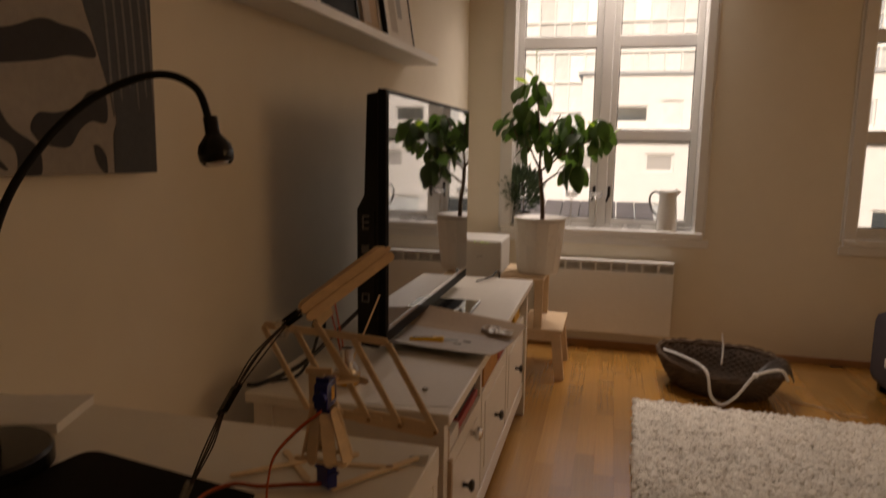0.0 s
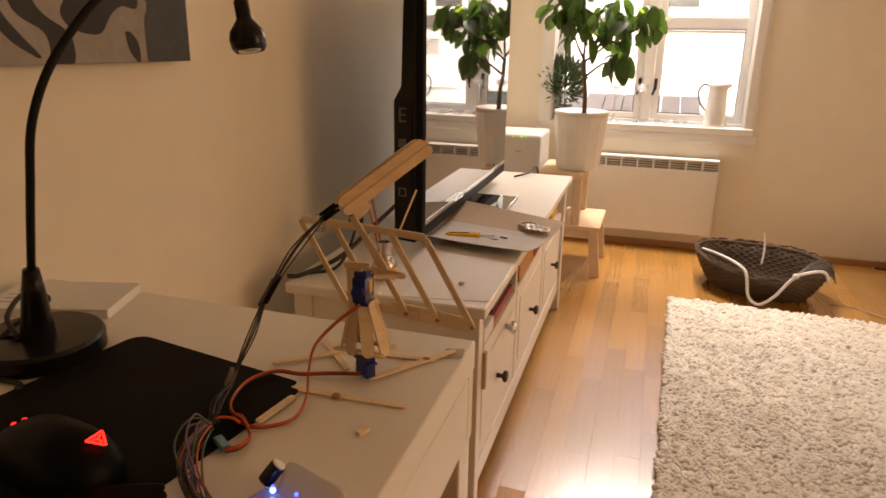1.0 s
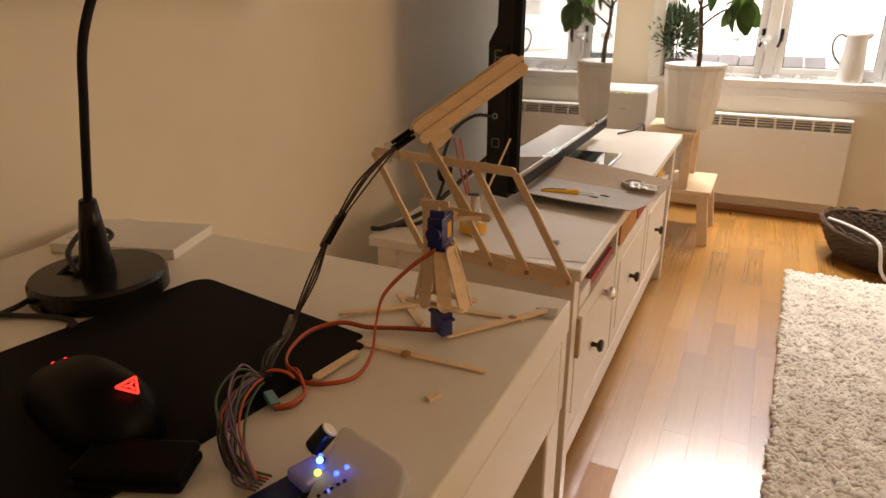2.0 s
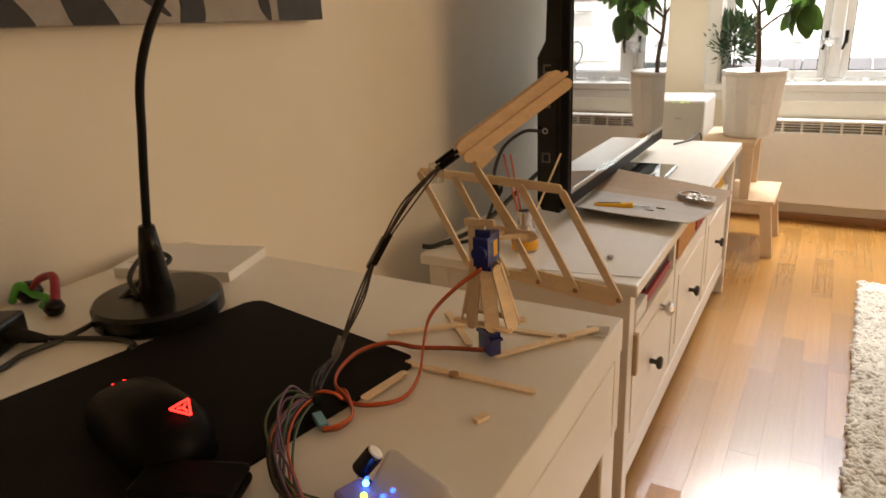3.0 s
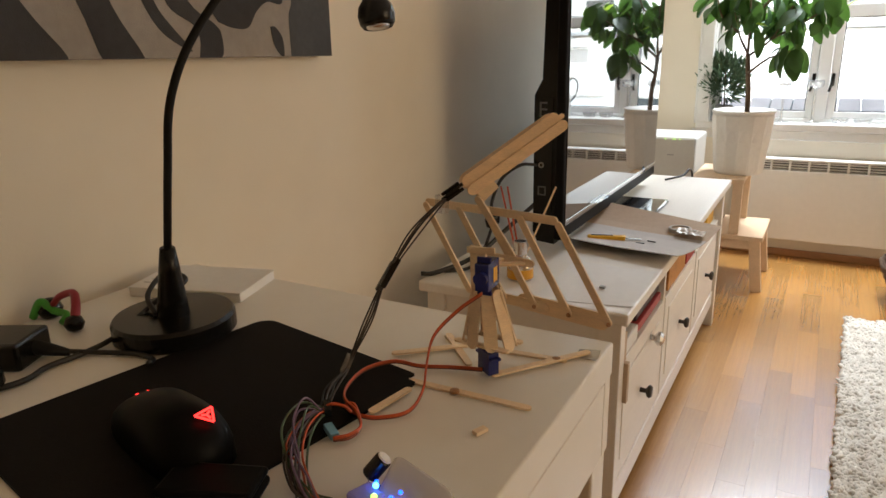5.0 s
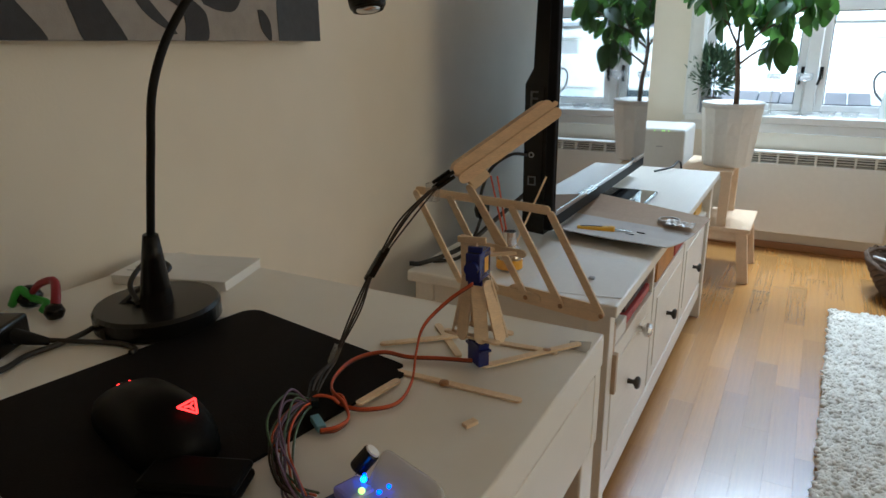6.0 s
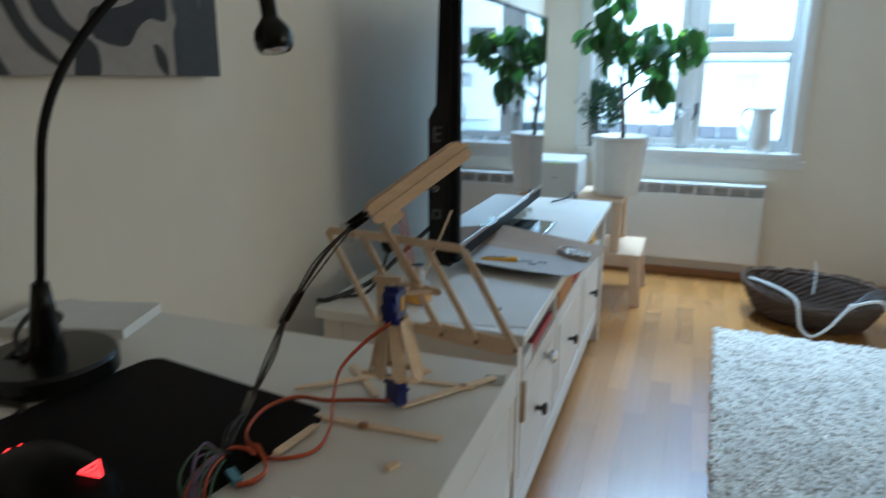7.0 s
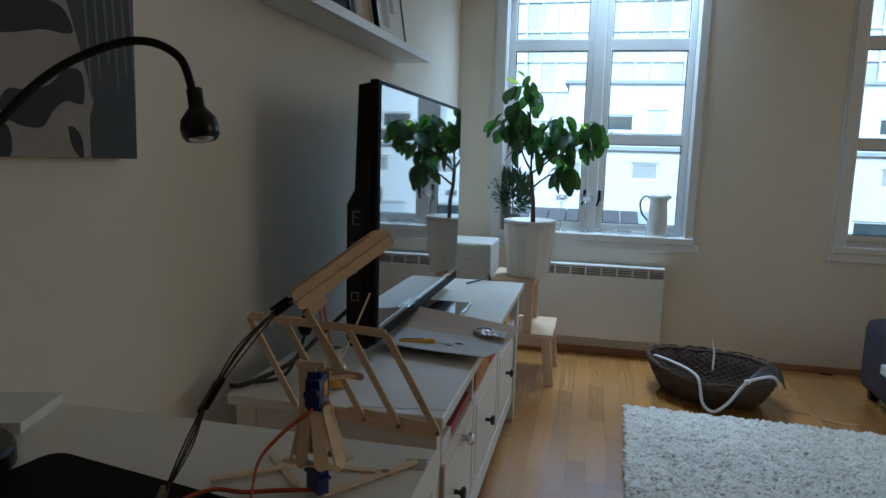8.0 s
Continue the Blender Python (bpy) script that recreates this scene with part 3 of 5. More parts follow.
BRANCHES = [((0.448, 0, 1.01), (0.40, 0.02, 1.10), (0.37, 0.0, 1.22)), ((0.448, 0, 1.01), (0.445, -0.03, 1.18), (0.415, 0.0, 1.43)),
         ((0.448, 0, 1.0), (0.53, 0.03, 1.07), (0.60, 0.02, 1.20)), ((0.53, 0.03, 1.07), (0.64, 0.05, 1.13), (0.76, 0.0, 1.21)),
         ((0.455, 0, 0.93), (0.53, -0.03, 0.99), (0.61, -0.02, 1.02)), ((0.40, 0.02, 1.10), (0.34, -0.04, 1.16), (0.31, -0.03, 1.24)),
         ((0.445, -0.03, 1.15), (0.50, -0.06, 1.2), (0.54, -0.04, 1.27))]
for a, b, c in BRANCHES:
    part("branch", tube([(q[0], PY + q[1], q[2]) for q in (a, b, c)], 0.006, 7, ends=0.003), M_BARK, plant, smooth=True)
leaf_big = leaf_mesh("leaf", 0.112, 0.068, M_LEAF)
leaf_mid = leaf_mesh("leaf", 0.085, 0.046, M_LEAF, 0.2, 0.45)
leaf_new = leaf_mesh("leaf", 0.07, 0.03, M_LEAF_YOUNG, 0.3, 0.1)
rnd = random.Random(5)
CLUSTERS = [(0.41, 1.44, 0.04, 7), (0.40, 1.37, 0.06, 14), (0.36, 1.28, 0.06, 15), (0.32, 1.22, 0.05, 13), (0.43, 1.22, 0.07, 15), (0.50, 1.20, 0.055, 11), (0.58, 1.23, 0.055, 12),
            (0.68, 1.21, 0.055, 14), (0.75, 1.21, 0.045, 11), (0.59, 1.12, 0.05, 9), (0.67, 1.13, 0.04, 7), (0.42, 1.13, 0.05, 7), (0.61, 1.01, 0.04, 8), (0.53, 1.13, 0.045, 5)]
for cx, cz, r, n in CLUSTERS:
    for i in range(n):
        d = Vector((rnd.uniform(-1, 1), rnd.uniform(-1.3, 1.3), rnd.uniform(-0.7, 0.9))) * r
        young = rnd.random() < (0.25 if (cz > 1.3 or cx > 0.72) else 0.05)
        o = new("leaf", leaf_new if young else (leaf_big if rnd.random() < 0.5 else leaf_mid))
        o.parent = plant
        out = math.atan2(-d.x, d.y) + rnd.uniform(-0.8, 0.8)
        k = rnd.uniform(0.7, 1.1)
        pitch = rnd.uniform(-1.5, -0.2) if not young else rnd.uniform(0.2, 1.2)
        o.matrix_local = Matrix.LocRotScale(Vector((cx, PY, cz)) + d - ORIGIN[plant], Euler((pitch, rnd.uniform(-0.6, 0.6), out)), (k, k, k))
bm = tube([(0.415, PY, 1.43), (0.413, PY, 1.5), (0.41, PY, 1.58)], 0.002, 5, ends=0.001)
for z in (1.51, 1.535, 1.56):
    tube([(0.412, PY, z), (0.42, PY, z + 0.015), (0.432, PY, z + 0.02)], 0.0015, 4, bm, 3)
part("twig", bm, M_LEAF_YOUNG, plant)

olive = thing("olive_plant", (0.305, 3.595, SILL), "small potted olive plant with narrow grey-green leaves", "plant")
part("pot", lathe([(0, 0), (0.03, 0), (0.036, 0.05), (0.045, 0.062), (0.046, 0.08), (0.042, 0.08), (0.034, 0.06), (0, 0.06)], (0.305, 3.595, SILL), 24), M_GREY_EDGE, olive, "patterned grey pot", True)
part("stem", tube([(0.305, 3.595, 0.73), (0.303, 3.595, 0.80), (0.295, 3.595, 0.93)], 0.004, 6), M_BARK, olive)
bm = bmesh.new()
for i in range(1500):
    th, ph = rnd.uniform(0, 2 * math.pi), rnd.uniform(-0.9, 1.2)
    rr = 0.125 * rnd.uniform(0.25, 1) ** 0.6
    c = Vector((0.29 + rr * math.cos(th) * math.cos(ph) * 0.9, 3.575 + rr * math.sin(th) * 0.45 * math.cos(ph), 0.875 + rr * math.sin(ph) * 1.05))
    d = (c - Vector((0.30, 3.575, 0.82))).normalized() + Vector((rnd.uniform(-0.5, 0.5), rnd.uniform(-0.5, 0.5), rnd.uniform(-0.3, 0.6)))
    d.normalize()
    s = d.orthogonal().normalized()
    s.rotate(Matrix.Rotation(rnd.uniform(0, 6.3), 3, d))
    ln = rnd.uniform(0.03, 0.052)
    q = [bm.verts.new(c + d * ln * t + s * w) for t, w in ((0, 0), (0.45, 0.0052), (1, 0), (0.45, -0.0052))]
    bm.faces.new(q)
part("foliage", bm, M_OLIVE, olive, kind="stuff")

# ---- step stool and appliance ----
st = thing("step_stool", (0.45, 3.06, 0), "pale birch two-step stool carrying the plant", "stool")
SY0, SY1 = 2.895, 3.245
part("top", box(0.285, 0.502, SY0 - 0.012, SY1 + 0.012, 0.478, 0.4995, 0.003), M_PINE, st)
part("step", box(0.40, 0.60, SY0 - 0.012, SY1 + 0.012, 0.232, 0.253, 0.003), M_PINE, st)
for y in (SY0, SY1 - 0.03):
    part("front_leg", bar((0.592, y + 0.015, 0), (0.566, y + 0.015, 0.232), 0.045, 0.03, up=(0, 1, 0), bevel=0.002), M_PINE, st)
    part("post", bar((0.478, y + 0.015, 0.253), (0.478, y + 0.015, 0.478), 0.04, 0.03, up=(0, 1, 0), bevel=0.002), M_PINE, st)
    part("rear_leg", bar((0.262, y + 0.015, 0), (0.305, y + 0.015, 0.478), 0.045, 0.03, up=(0, 1, 0), bevel=0.002), M_PINE, st)
    part("side_rail", box(0.29, 0.57, y + 0.004, y + 0.026, 0.19, 0.231, 0.002), M_PINE, st)
part("cross_rail", box(0.46, 0.478, SY0 + 0.03, SY1 - 0.03, 0.43, 0.478, 0.002), M_PINE, st)
ap = thing("white_appliance", (0.15, 3.25, 0), "white floor-standing box appliance with tiny green lights", "appliance")
part("body", box(0.0, 0.262, 3.10, 3.40, 0, 0.64, 0.012), M_APPLIANCE, ap)
bm = bmesh.new()
for x in (0.02, 0.055, 0.065, 0.085):
    box(x + 0.1, x + 0.104, 3.0985, 3.1, 0.628, 0.631, 0, bm)
part("indicator", bm, M_LED_GREEN, ap, "small green indicator lights")
part("badge", box(0.135, 0.165, 3.0985, 3.1, 0.553, 0.559), M_PRINT, ap)

# ---- television bench ----
bench = thing("tv_bench", (0.26, 1.74, 0), "white stained pine television bench with three fronts", "tv bench")
BY0, BY1, BX0, BX1 = 1.005, 2.48, 0.03, 0.496
part("top", box(BX0, BX1, BY0, BY1, 0.546, 0.571, 0.004), M_BENCH, bench)
for y in (BY0 + 0.02, BY1 - 0.055):
    part("end_panel", box(BX0 + 0.05, 0.44, y + 0.006, y + 0.029, 0.10, 0.546), M_BENCH, bench)
    for x in (BX0 + 0.01, 0.435):
        part("leg", box(x, x + 0.045, y, y + 0.035, 0, 0.546, 0.002), M_BENCH, bench)
part("back", box(BX0 + 0.012, BX0 + 0.02, BY0 + 0.05, BY1 - 0.05, 0.10, 0.54), M_BENCH, bench)
part("bottom", box(BX0 + 0.02, 0.46, BY0 + 0.055, BY1 - 0.055, 0.125, 0.14), M_BENCH, bench)
part("shelf", box(BX0 + 0.02, 0.455, BY0 + 0.055, BY1 - 0.055, 0.425, 0.44), M_BENCH, bench)
part("bottom_rail", box(0.448, 0.472, BY0 + 0.055, BY1 - 0.055, 0.085, 0.143, 0.002), M_BENCH, bench)
DIV = (1.055, 1.497, 1.955, 2.425)
for y in DIV[1:3]:
    part("divider", box(0.06, 0.468, y - 0.01, y + 0.01, 0.14, 0.546, 0.001), M_BENCH, bench)
for i, ky in enumerate((1.262, 1.72, 2.18)):
    a, b = DIV[i] + (0.003 if i == 0 else 0.012), DIV[i + 1] - 0.012
    bm = box(0.452, 0.470, a, b, 0.148, 0.43, 0.002)
    fr = part("front", bm, M_BENCH, bench)
    part("inset", box(0.4695, 0.4725, a + 0.045, b - 0.045, 0.19, 0.39, 0.001), M_BENCH, fr)
    part("knob", turned([(0.007, 0), (0.006, 0.25), (0.0055, 0.55), (0.014, 0.7), (0.016, 0.85), (0.012, 1.0), (0, 1.0)], (0.468, ky, 0.285), (0.500, ky, 0.285), 18), M_BRASS, fr, "dark pewter knob", True)
part("glass_knob", turned([(0.008, 0), (0.007, 0.3), (0.018, 0.6), (0.018, 0.8), (0.010, 1), (0, 1)], (0.470, 1.345, 0.385), (0.503, 1.345, 0.385), 8), M_SILVER, bench, "faceted shiny knob")
part("drawer_side", box(0.464, 0.489, 1.058, 1.072, 0.355, 0.445, 0.001), M_CARD, bench, "brown end of an open tray")


def boxed(name, label, cat, x0, x1, y0, y1, z0, z1, mat, bevel=0.002):
    t = thing(name, ((x0 + x1) / 2, (y0 + y1) / 2, z0), label, cat, "boxes and books in the bench")
    part("body", box(x0, x1, y0, y1, z0, z1, bevel), mat, t)
    return t


boxed("cardboard_box", "small brown cardboard box in the bench compartment", "box", 0.39, 0.478, 1.058, 1.085, 0.4405, 0.505, M_CARD)
boxed("red_box", "red printed game box lying in the bench", "box", 0.22, 0.466, 1.22, 1.46, 0.4405, 0.462, M_RED_BOX)
boxed("dark_box", "dark printed game box lying on a red one", "box", 0.21, 0.458, 1.24, 1.47, 0.4625, 0.489, M_DARK_BOX)
boxed("paper_stack", "loose white papers in the bench compartment", "papers", 0.25, 0.472, 1.10, 1.2, 0.4405, 0.475, M_PAPER)
boxed("orange_box", "orange and dark printed game box in the bench", "box", 0.2, 0.47, 1.53, 1.76, 0.4405, 0.52, M_ORANGE_BOX)
boxed("red_book", "dark red book in the bench compartment", "book", 0.22, 0.47, 1.78, 1.93, 0.4405, 0.50, M_RED_BOX)
boxed("yellow_box", "yellow box at the end of the bench", "box", 0.3, 0.458, 2.22, 2.36, 0.4405, 0.51, M_YELLOW)

# ---- television ----
tv = thing("television", (0.24, 1.785, 0.571), "large black flat television with a glossy reflecting screen", "television")
TY0, TY1, TX = 1.302, 2.272, 0.256
part("bezel", box(TX - 0.022, TX, TY0, TY1, 0.612, 1.248, 0.004), M_BEZEL, tv)
part("screen", box(TX - 0.001, TX + 0.0025, TY0 + 0.015, TY1 - 0.015, 0.645, 1.236, 0.0008), M_SCREEN, tv, "dark reflecting screen")
bm = bmesh.new()
prof = [(TX - 0.022, 1.24), (TX - 0.05, 1.235), (TX - 0.058, 0.99), (TX - 0.077, 0.955), (TX - 0.077, 0.628), (TX - 0.066, 0.604), (TX - 0.022, 0.60)]
for y0, y1 in ((TY0 + 0.004, TY1 - 0.004),):
    a = [bm.verts.new((x, y0, z)) for x, z in prof]
    b = [bm.verts.new((x, y1, z)) for x, z in prof]
    bm.faces.new(a)
    bm.faces.new(b[::-1])
    for i in range(len(prof)):
        j = (i + 1) % len(prof)
        bm.faces.new((a[i], b[i], b[j], a[j]))
part("back_shell", bm, M_BLACK, tv)
part("trim_line", box(TX - 0.001, TX + 0.004, TY0 + 0.02, TY1 - 0.005, 0.652, 0.659, 0.001), M_SILVER, tv, "silver trim along the lower edge")
part("neck", box(TX - 0.07, TX - 0.03, 1.72, 1.90, 0.585, 0.64, 0.006), M_PIANO, tv)
part("foot", box(0.10, 0.37, 1.70, 1.985, 0.5715, 0.585, 0.005), M_PIANO, tv, "glossy black foot plate")
side = part("side_panel", box(TX - 0.075, TX - 0.03, TY0 + 0.0005, TY0 + 0.004, 0.68, 0.95), M_BLACK, tv)
y0, y1 = TY0 - 0.0012, TY0 + 0.001
bm = bmesh.new()
for a, b, c, d in ((-0.062, -0.058, 0.905, 0.94), (-0.058, -0.044, 0.936, 0.94), (-0.058, -0.044, 0.921, 0.925), (-0.058, -0.044, 0.905, 0.909)):
    box(TX + a, TX + b, y0, y1, c, d, 0, bm)
part("port_mark", bm, M_PORT, side, "pale printed mark")
bm = bmesh.new()
for a, b, c, d in ((-0.064, -0.061, 0.72, 0.742), (-0.047, -0.044, 0.72, 0.742), (-0.061, -0.047, 0.739, 0.742), (-0.061, -0.047, 0.72, 0.723)):
    box(TX + a, TX + b, y0, y1, c, d, 0, bm)
part("port_frame", bm, M_PORT, side, "pale printed square")
part("socket_ring", lathe([(0.004, 0), (0.007, 0), (0.007, 0.002), (0.004, 0.002), (0.004, 0)], (TX - 0.056, TY0 - 0.0005, 0.793), 16, None, Matrix.Rotation(radians(90), 4, "X")), M_PRINT, side, "pale socket ring")
part("card_slot", box(TX - 0.064, TX - 0.044, y0, y1, 0.845, 0.865), M_PORT, side, "pale card slot")
cab = thing("tv_cables", (0.17, 1.25, 0.571), "bundle of black cables hanging behind the television", "cable")
for pts, r in ((((0.19, 1.30, 0.793), (0.16, 1.27, 0.795), (0.125, 1.24, 0.765), (0.112, 1.215, 0.715), (0.118, 1.205, 0.69)), 0.004),
               (((0.118, 1.205, 0.66), (0.112, 1.17, 0.61), (0.10, 1.12, 0.577), (0.06, 1.07, 0.577)), 0.004),
               (((0.185, 1.33, 0.70), (0.15, 1.24, 0.655), (0.105, 1.14, 0.60), (0.05, 1.05, 0.579), (0.022, 1.03, 0.578)), 0.0055)):
    part("cable", tube(pts, r), M_CABLE, cab, smooth=True)
part("plug", turned([(0.006, 0), (0.016, 0.2), (0.018, 0.6), (0.012, 0.9), (0, 1)], (0.121, 1.206, 0.70), (0.115, 1.202, 0.65), 14), M_BLACK, cab, smooth=True)
part("black_lead", tube([(0.35, 2.53, 0.40), (0.35, 2.515, 0.56), (0.345, 2.47, 0.60), (0.33, 2.42, 0.585), (0.28, 2.36, 0.576)], 0.004), M_CABLE, cab, smooth=True)

# ---- things on the bench ----
BT = 0.5712


def sheet(pts_rows, thick):
    """A thin bent sheet through rows of points, with thickness."""
    bm = bmesh.new()
    low = [[bm.verts.new(p) for p in r] for r in pts_rows]
    up = [[bm.verts.new((p[0], p[1], p[2] + thick)) for p in r] for r in pts_rows]
    R, C = len(low), len(low[0])
    for i in range(R - 1):
        for j in range(C - 1):
            bm.faces.new((low[i][j], low[i][j + 1], low[i + 1][j + 1], low[i + 1][j]))
            bm.faces.new((up[i][j], up[i + 1][j], up[i + 1][j + 1], up[i][j + 1]))
    rim = [(0, j) for j in range(C)] + [(i, C - 1) for i in range(1, R)] + [(R - 1, j) for j in range(C - 2, -1, -1)] + [(i, 0) for i in range(R - 2, 0, -1)]
    for a, b in zip(rim, rim[1:] + rim[:1]):
        bm.faces.new((low[a[0]][a[1]], up[a[0]][a[1]], up[b[0]][b[1]], low[b[0]][b[1]]))
    return bm


rows = []
for i in range(7):
    t = i / 6
    rows.append([(0.302 + 0.192 * s - 0.016 * t * (1 - s) + 0.02 * t * (0.5 - s), 1.012 + 0.035 * s + (0.275 - 0.04 * s) * t, BT + 0.0003 + 0.0015 * (1 - t) ** 2 * abs(s - 0.5)) for s in [k / 5 for k in range(6)]])
t1 = thing("paper_sheet", (0.39, 1.15, BT), "large pale grey paper sheet on the bench top", "paper")
part("sheet", sheet(rows, 0.0006), M_PAPER, t1)
part("crumb", box(0.405, 0.417, 1.118, 1.128, BT + 0.003, BT + 0.008, 0.001), M_PRINT, t1)
rows = []
prof = [(0, 0.018), (0.12, 0.012), (0.3, 0.006), (0.5, 0.004), (0.6, 0.007), (0.7, 0.014), (0.78, 0.023), (0.86, 0.034), (0.94, 0.047)]
for t, dz in prof:
    rows.append([(0.24 + (0.278 + 0.055 * t) * s - 0.03 * t * (1 - s), 1.39 - 0.05 * s + (0.36 - 0.02 * s) * t, BT + 0.003 + dz * (1 - 0.62 * s * t) + 0.006 * abs(s - 0.4) * (1 - t)) for s in [k / 6 for k in range(7)]])
t2 = thing("cardboard_sheet", (0.38, 1.53, BT), "bent grey-brown cardboard sheet with a raised flap", "cardboard")
part("sheet", sheet(rows[:5], 0.002), M_CARD_GREY, t2)
# Same card as the sheet; the browner material paints in the flap's shade.
part("flap", sheet(rows[4:], 0.002), M_CARD, t2, "raised flap, its shade put into a browner colour")
part("torn_corner", sheet([[(0.212, 1.718, BT + 0.048), (0.250, 1.720, BT + 0.048)], [(0.205, 1.721, BT + 0.066), (0.240, 1.725, BT + 0.064)], [(0.207, 1.715, BT + 0.088), (0.228, 1.720, BT + 0.082)]], 0.002), M_CARD, t2)
CZ = BT + 0.0105
kn = thing("utility_knife", (0.32, 1.465, CZ), "yellow snap-off utility knife lying on the cardboard", "knife")
part("handle", bar((0.275, 1.445, CZ + 0.006), (0.365, 1.475, CZ + 0.006), 0.019, 0.012, bevel=0.004), M_YELLOW, kn)
part("slot", bar((0.283, 1.4477, CZ + 0.0122), (0.335, 1.465, CZ + 0.0122), 0.006, 0.001), M_BLACK, kn)
part("ring", lathe([(0.005, 0), (0.009, 0), (0.009, 0.011), (0.005, 0.011), (0.005, 0)], (0.357, 1.4725, CZ + 0.001), 16), M_YELLOW, kn)
part("blade", bar((0.364, 1.4745, CZ + 0.004), (0.402, 1.487, CZ + 0.003), 0.009, 0.0008), M_SILVER, kn)
for a, b in (((0.395, 1.462), (0.418, 1.455)), ((0.418, 1.49), (0.44, 1.478))):
    c = thing("cut_off_scrap", (a[0], a[1], CZ), "thin dark scrap lying on the cardboard", "scrap", "cut scraps")
    part("scrap", bar((a[0], a[1], CZ + 0.001), (b[0], b[1], CZ + 0.003), 0.003, 0.002), M_BLACK_MATT, c)
tp = thing("tape_roll", (0.466, 1.585, CZ), "roll of tape with crinkled foil beside it", "tape")
part("roll", lathe([(0.023, 0), (0.028, 0), (0.029, 0.002), (0.029, 0.012), (0.028, 0.014), (0.023, 0.014), (0.023, 0)], (0.475, 1.605, CZ), 28), M_CARD_GREY, tp, smooth=False)
bm = bmesh.new()
bmesh.ops.create_grid(bm, x_segments=10, y_segments=8, size=0.5)
rr = random.Random(9)
for v in bm.verts:
    v.co = Vector((0.508 + v.co.x * 0.07, 1.572 + v.co.y * 0.05 - v.co.x * 0.02, CZ + 0.014 + rr.uniform(-0.004, 0.006) * (1 - abs(v.co.y))))
foil = part("foil", bm, M_FOIL, tp, "crinkled silver foil")
jar = thing("scent_bottle", (0.228, 1.115, BT), "small glass scent bottle half full of amber liquid", "bottle")
part("glass", lathe([(0, 0), (0.026, 0), (0.029, 0.004), (0.029, 0.036), (0.02, 0.05), (0.014, 0.055), (0.014, 0.062), (0.012, 0.062), (0.012, 0.054), (0.026, 0.034), (0.026, 0.004), (0, 0.003)], (0.228, 1.115, BT), 28), M_CLEAR, jar, smooth=True)
part("liquid", lathe([(0, 0.005), (0.0294, 0.005), (0.0294, 0.026), (0, 0.026)], (0.228, 1.115, BT), 28), M_AMBER, jar, "amber yellow liquid")
part("collar", lathe([(0.0125, 0.058), (0.0155, 0.058), (0.0155, 0.086), (0.0125, 0.086), (0.0125, 0.058)], (0.228, 1.115, BT), 20), M_SILVER, jar, "shiny silver collar")
for a, b, mt in (((0.226, 1.113, 0.600), (0.160, 1.16, 0.765), M_WIRE_RED), ((0.229, 1.118, 0.598), (0.176, 1.16, 0.766), M_WIRE_RED), ((0.231, 1.112, 0.602), (0.290, 1.16, 0.774), M_STICK)):
    s = thing("reed_stick", a, "thin scent reed standing in the amber bottle", "stick", "reeds in the bottle")
    part("shaft", bar(a, b, 0.0036, 0.0036, bevel=0.0008), mt, s)

# ---- desk ----
desk = thing("desk", (0.25, -0.15, 0), "white high-gloss desk with a deep front edge", "desk")
part("top", box(-0.078, 0.6, -0.85, 0.507, 0.703, 0.742, 0.0022), M_DESK, desk)
part("drawer_front", box(0.574, 0.599, -0.80, 0.482, 0.607, 0.7005, 0.0015), M_DESK, desk)
part("end_rail", box(-0.07, 0.599, 0.4835, 0.505, 0.607, 0.7028, 0.0015), M_DESK, desk)
for x in (-0.07, 0.548):
    for y in (-0.84, 0.452):
        part("leg", box(x, x + 0.05, y, y + 0.048, 0, 0.607, 0.003), M_DESK, desk)
DT = 0.7423
mat_m = Matrix.Translation((0.2985, 0.195, DT)) @ Matrix.Rotation(radians(-10.0), 4, "Z")
bm = box(-0.131, 0.131, -0.165, 0.165, 0, 0.003)
vert = [e for e in bm.edges if abs(e.verts[0].co.z - e.verts[1].co.z) > 0.001]
bmesh.ops.bevel(bm, geom=vert, offset=0.02, segments=5, affect="EDGES", profile=0.5)
for v in bm.verts:
    if v.co.x > 0.120 and v.co.y > 0.155:
        v.co += Vector((-0.006, -0.005, 0))
bmesh.ops.transform(bm, matrix=mat_m, verts=bm.verts)
mm = thing("mouse_mat", (0.29, 0.195, DT), "black cloth mouse mat with a chewed corner", "mouse mat")
part("mat", bm, M_MAT, mm)
MZ = DT + 0.0032
ms = thing("computer_mouse", (0.327, 0.154, MZ), "black computer mouse with glowing red lights", "mouse")
bm = bmesh.new()
bmesh.ops.create_uvsphere(bm, u_segments=32, v_segments=16, radius=1)
turn = Matrix.Translation((0.321, 0.135, MZ)) @ Matrix.Rotation(radians(76), 4, "Z") @ Matrix.Scale(1.2, 4)
for v in bm.verts:
    x, y, z = v.co
    w = 0.034 * (1 - 0.18 * (1 - y * y)) * (1 + 0.12 * (y < 0) * -y)
    sq = lambda q, p: math.copysign(abs(q) ** p, q)
    v.co = Vector((sq(x, 0.8) * w, sq(y, 0.85) * 0.062, max(0, z) ** 0.75 * (0.036 - 0.010 * y - 0.004 * y * y)))
bmesh.ops.transform(bm, matrix=turn, verts=bm.verts)
part("body", bm, M_MOUSE, ms, smooth=True)
bm = bmesh.new()
tri = [(-0.009, -0.012), (0.009, -0.012), (0, 0.006)]
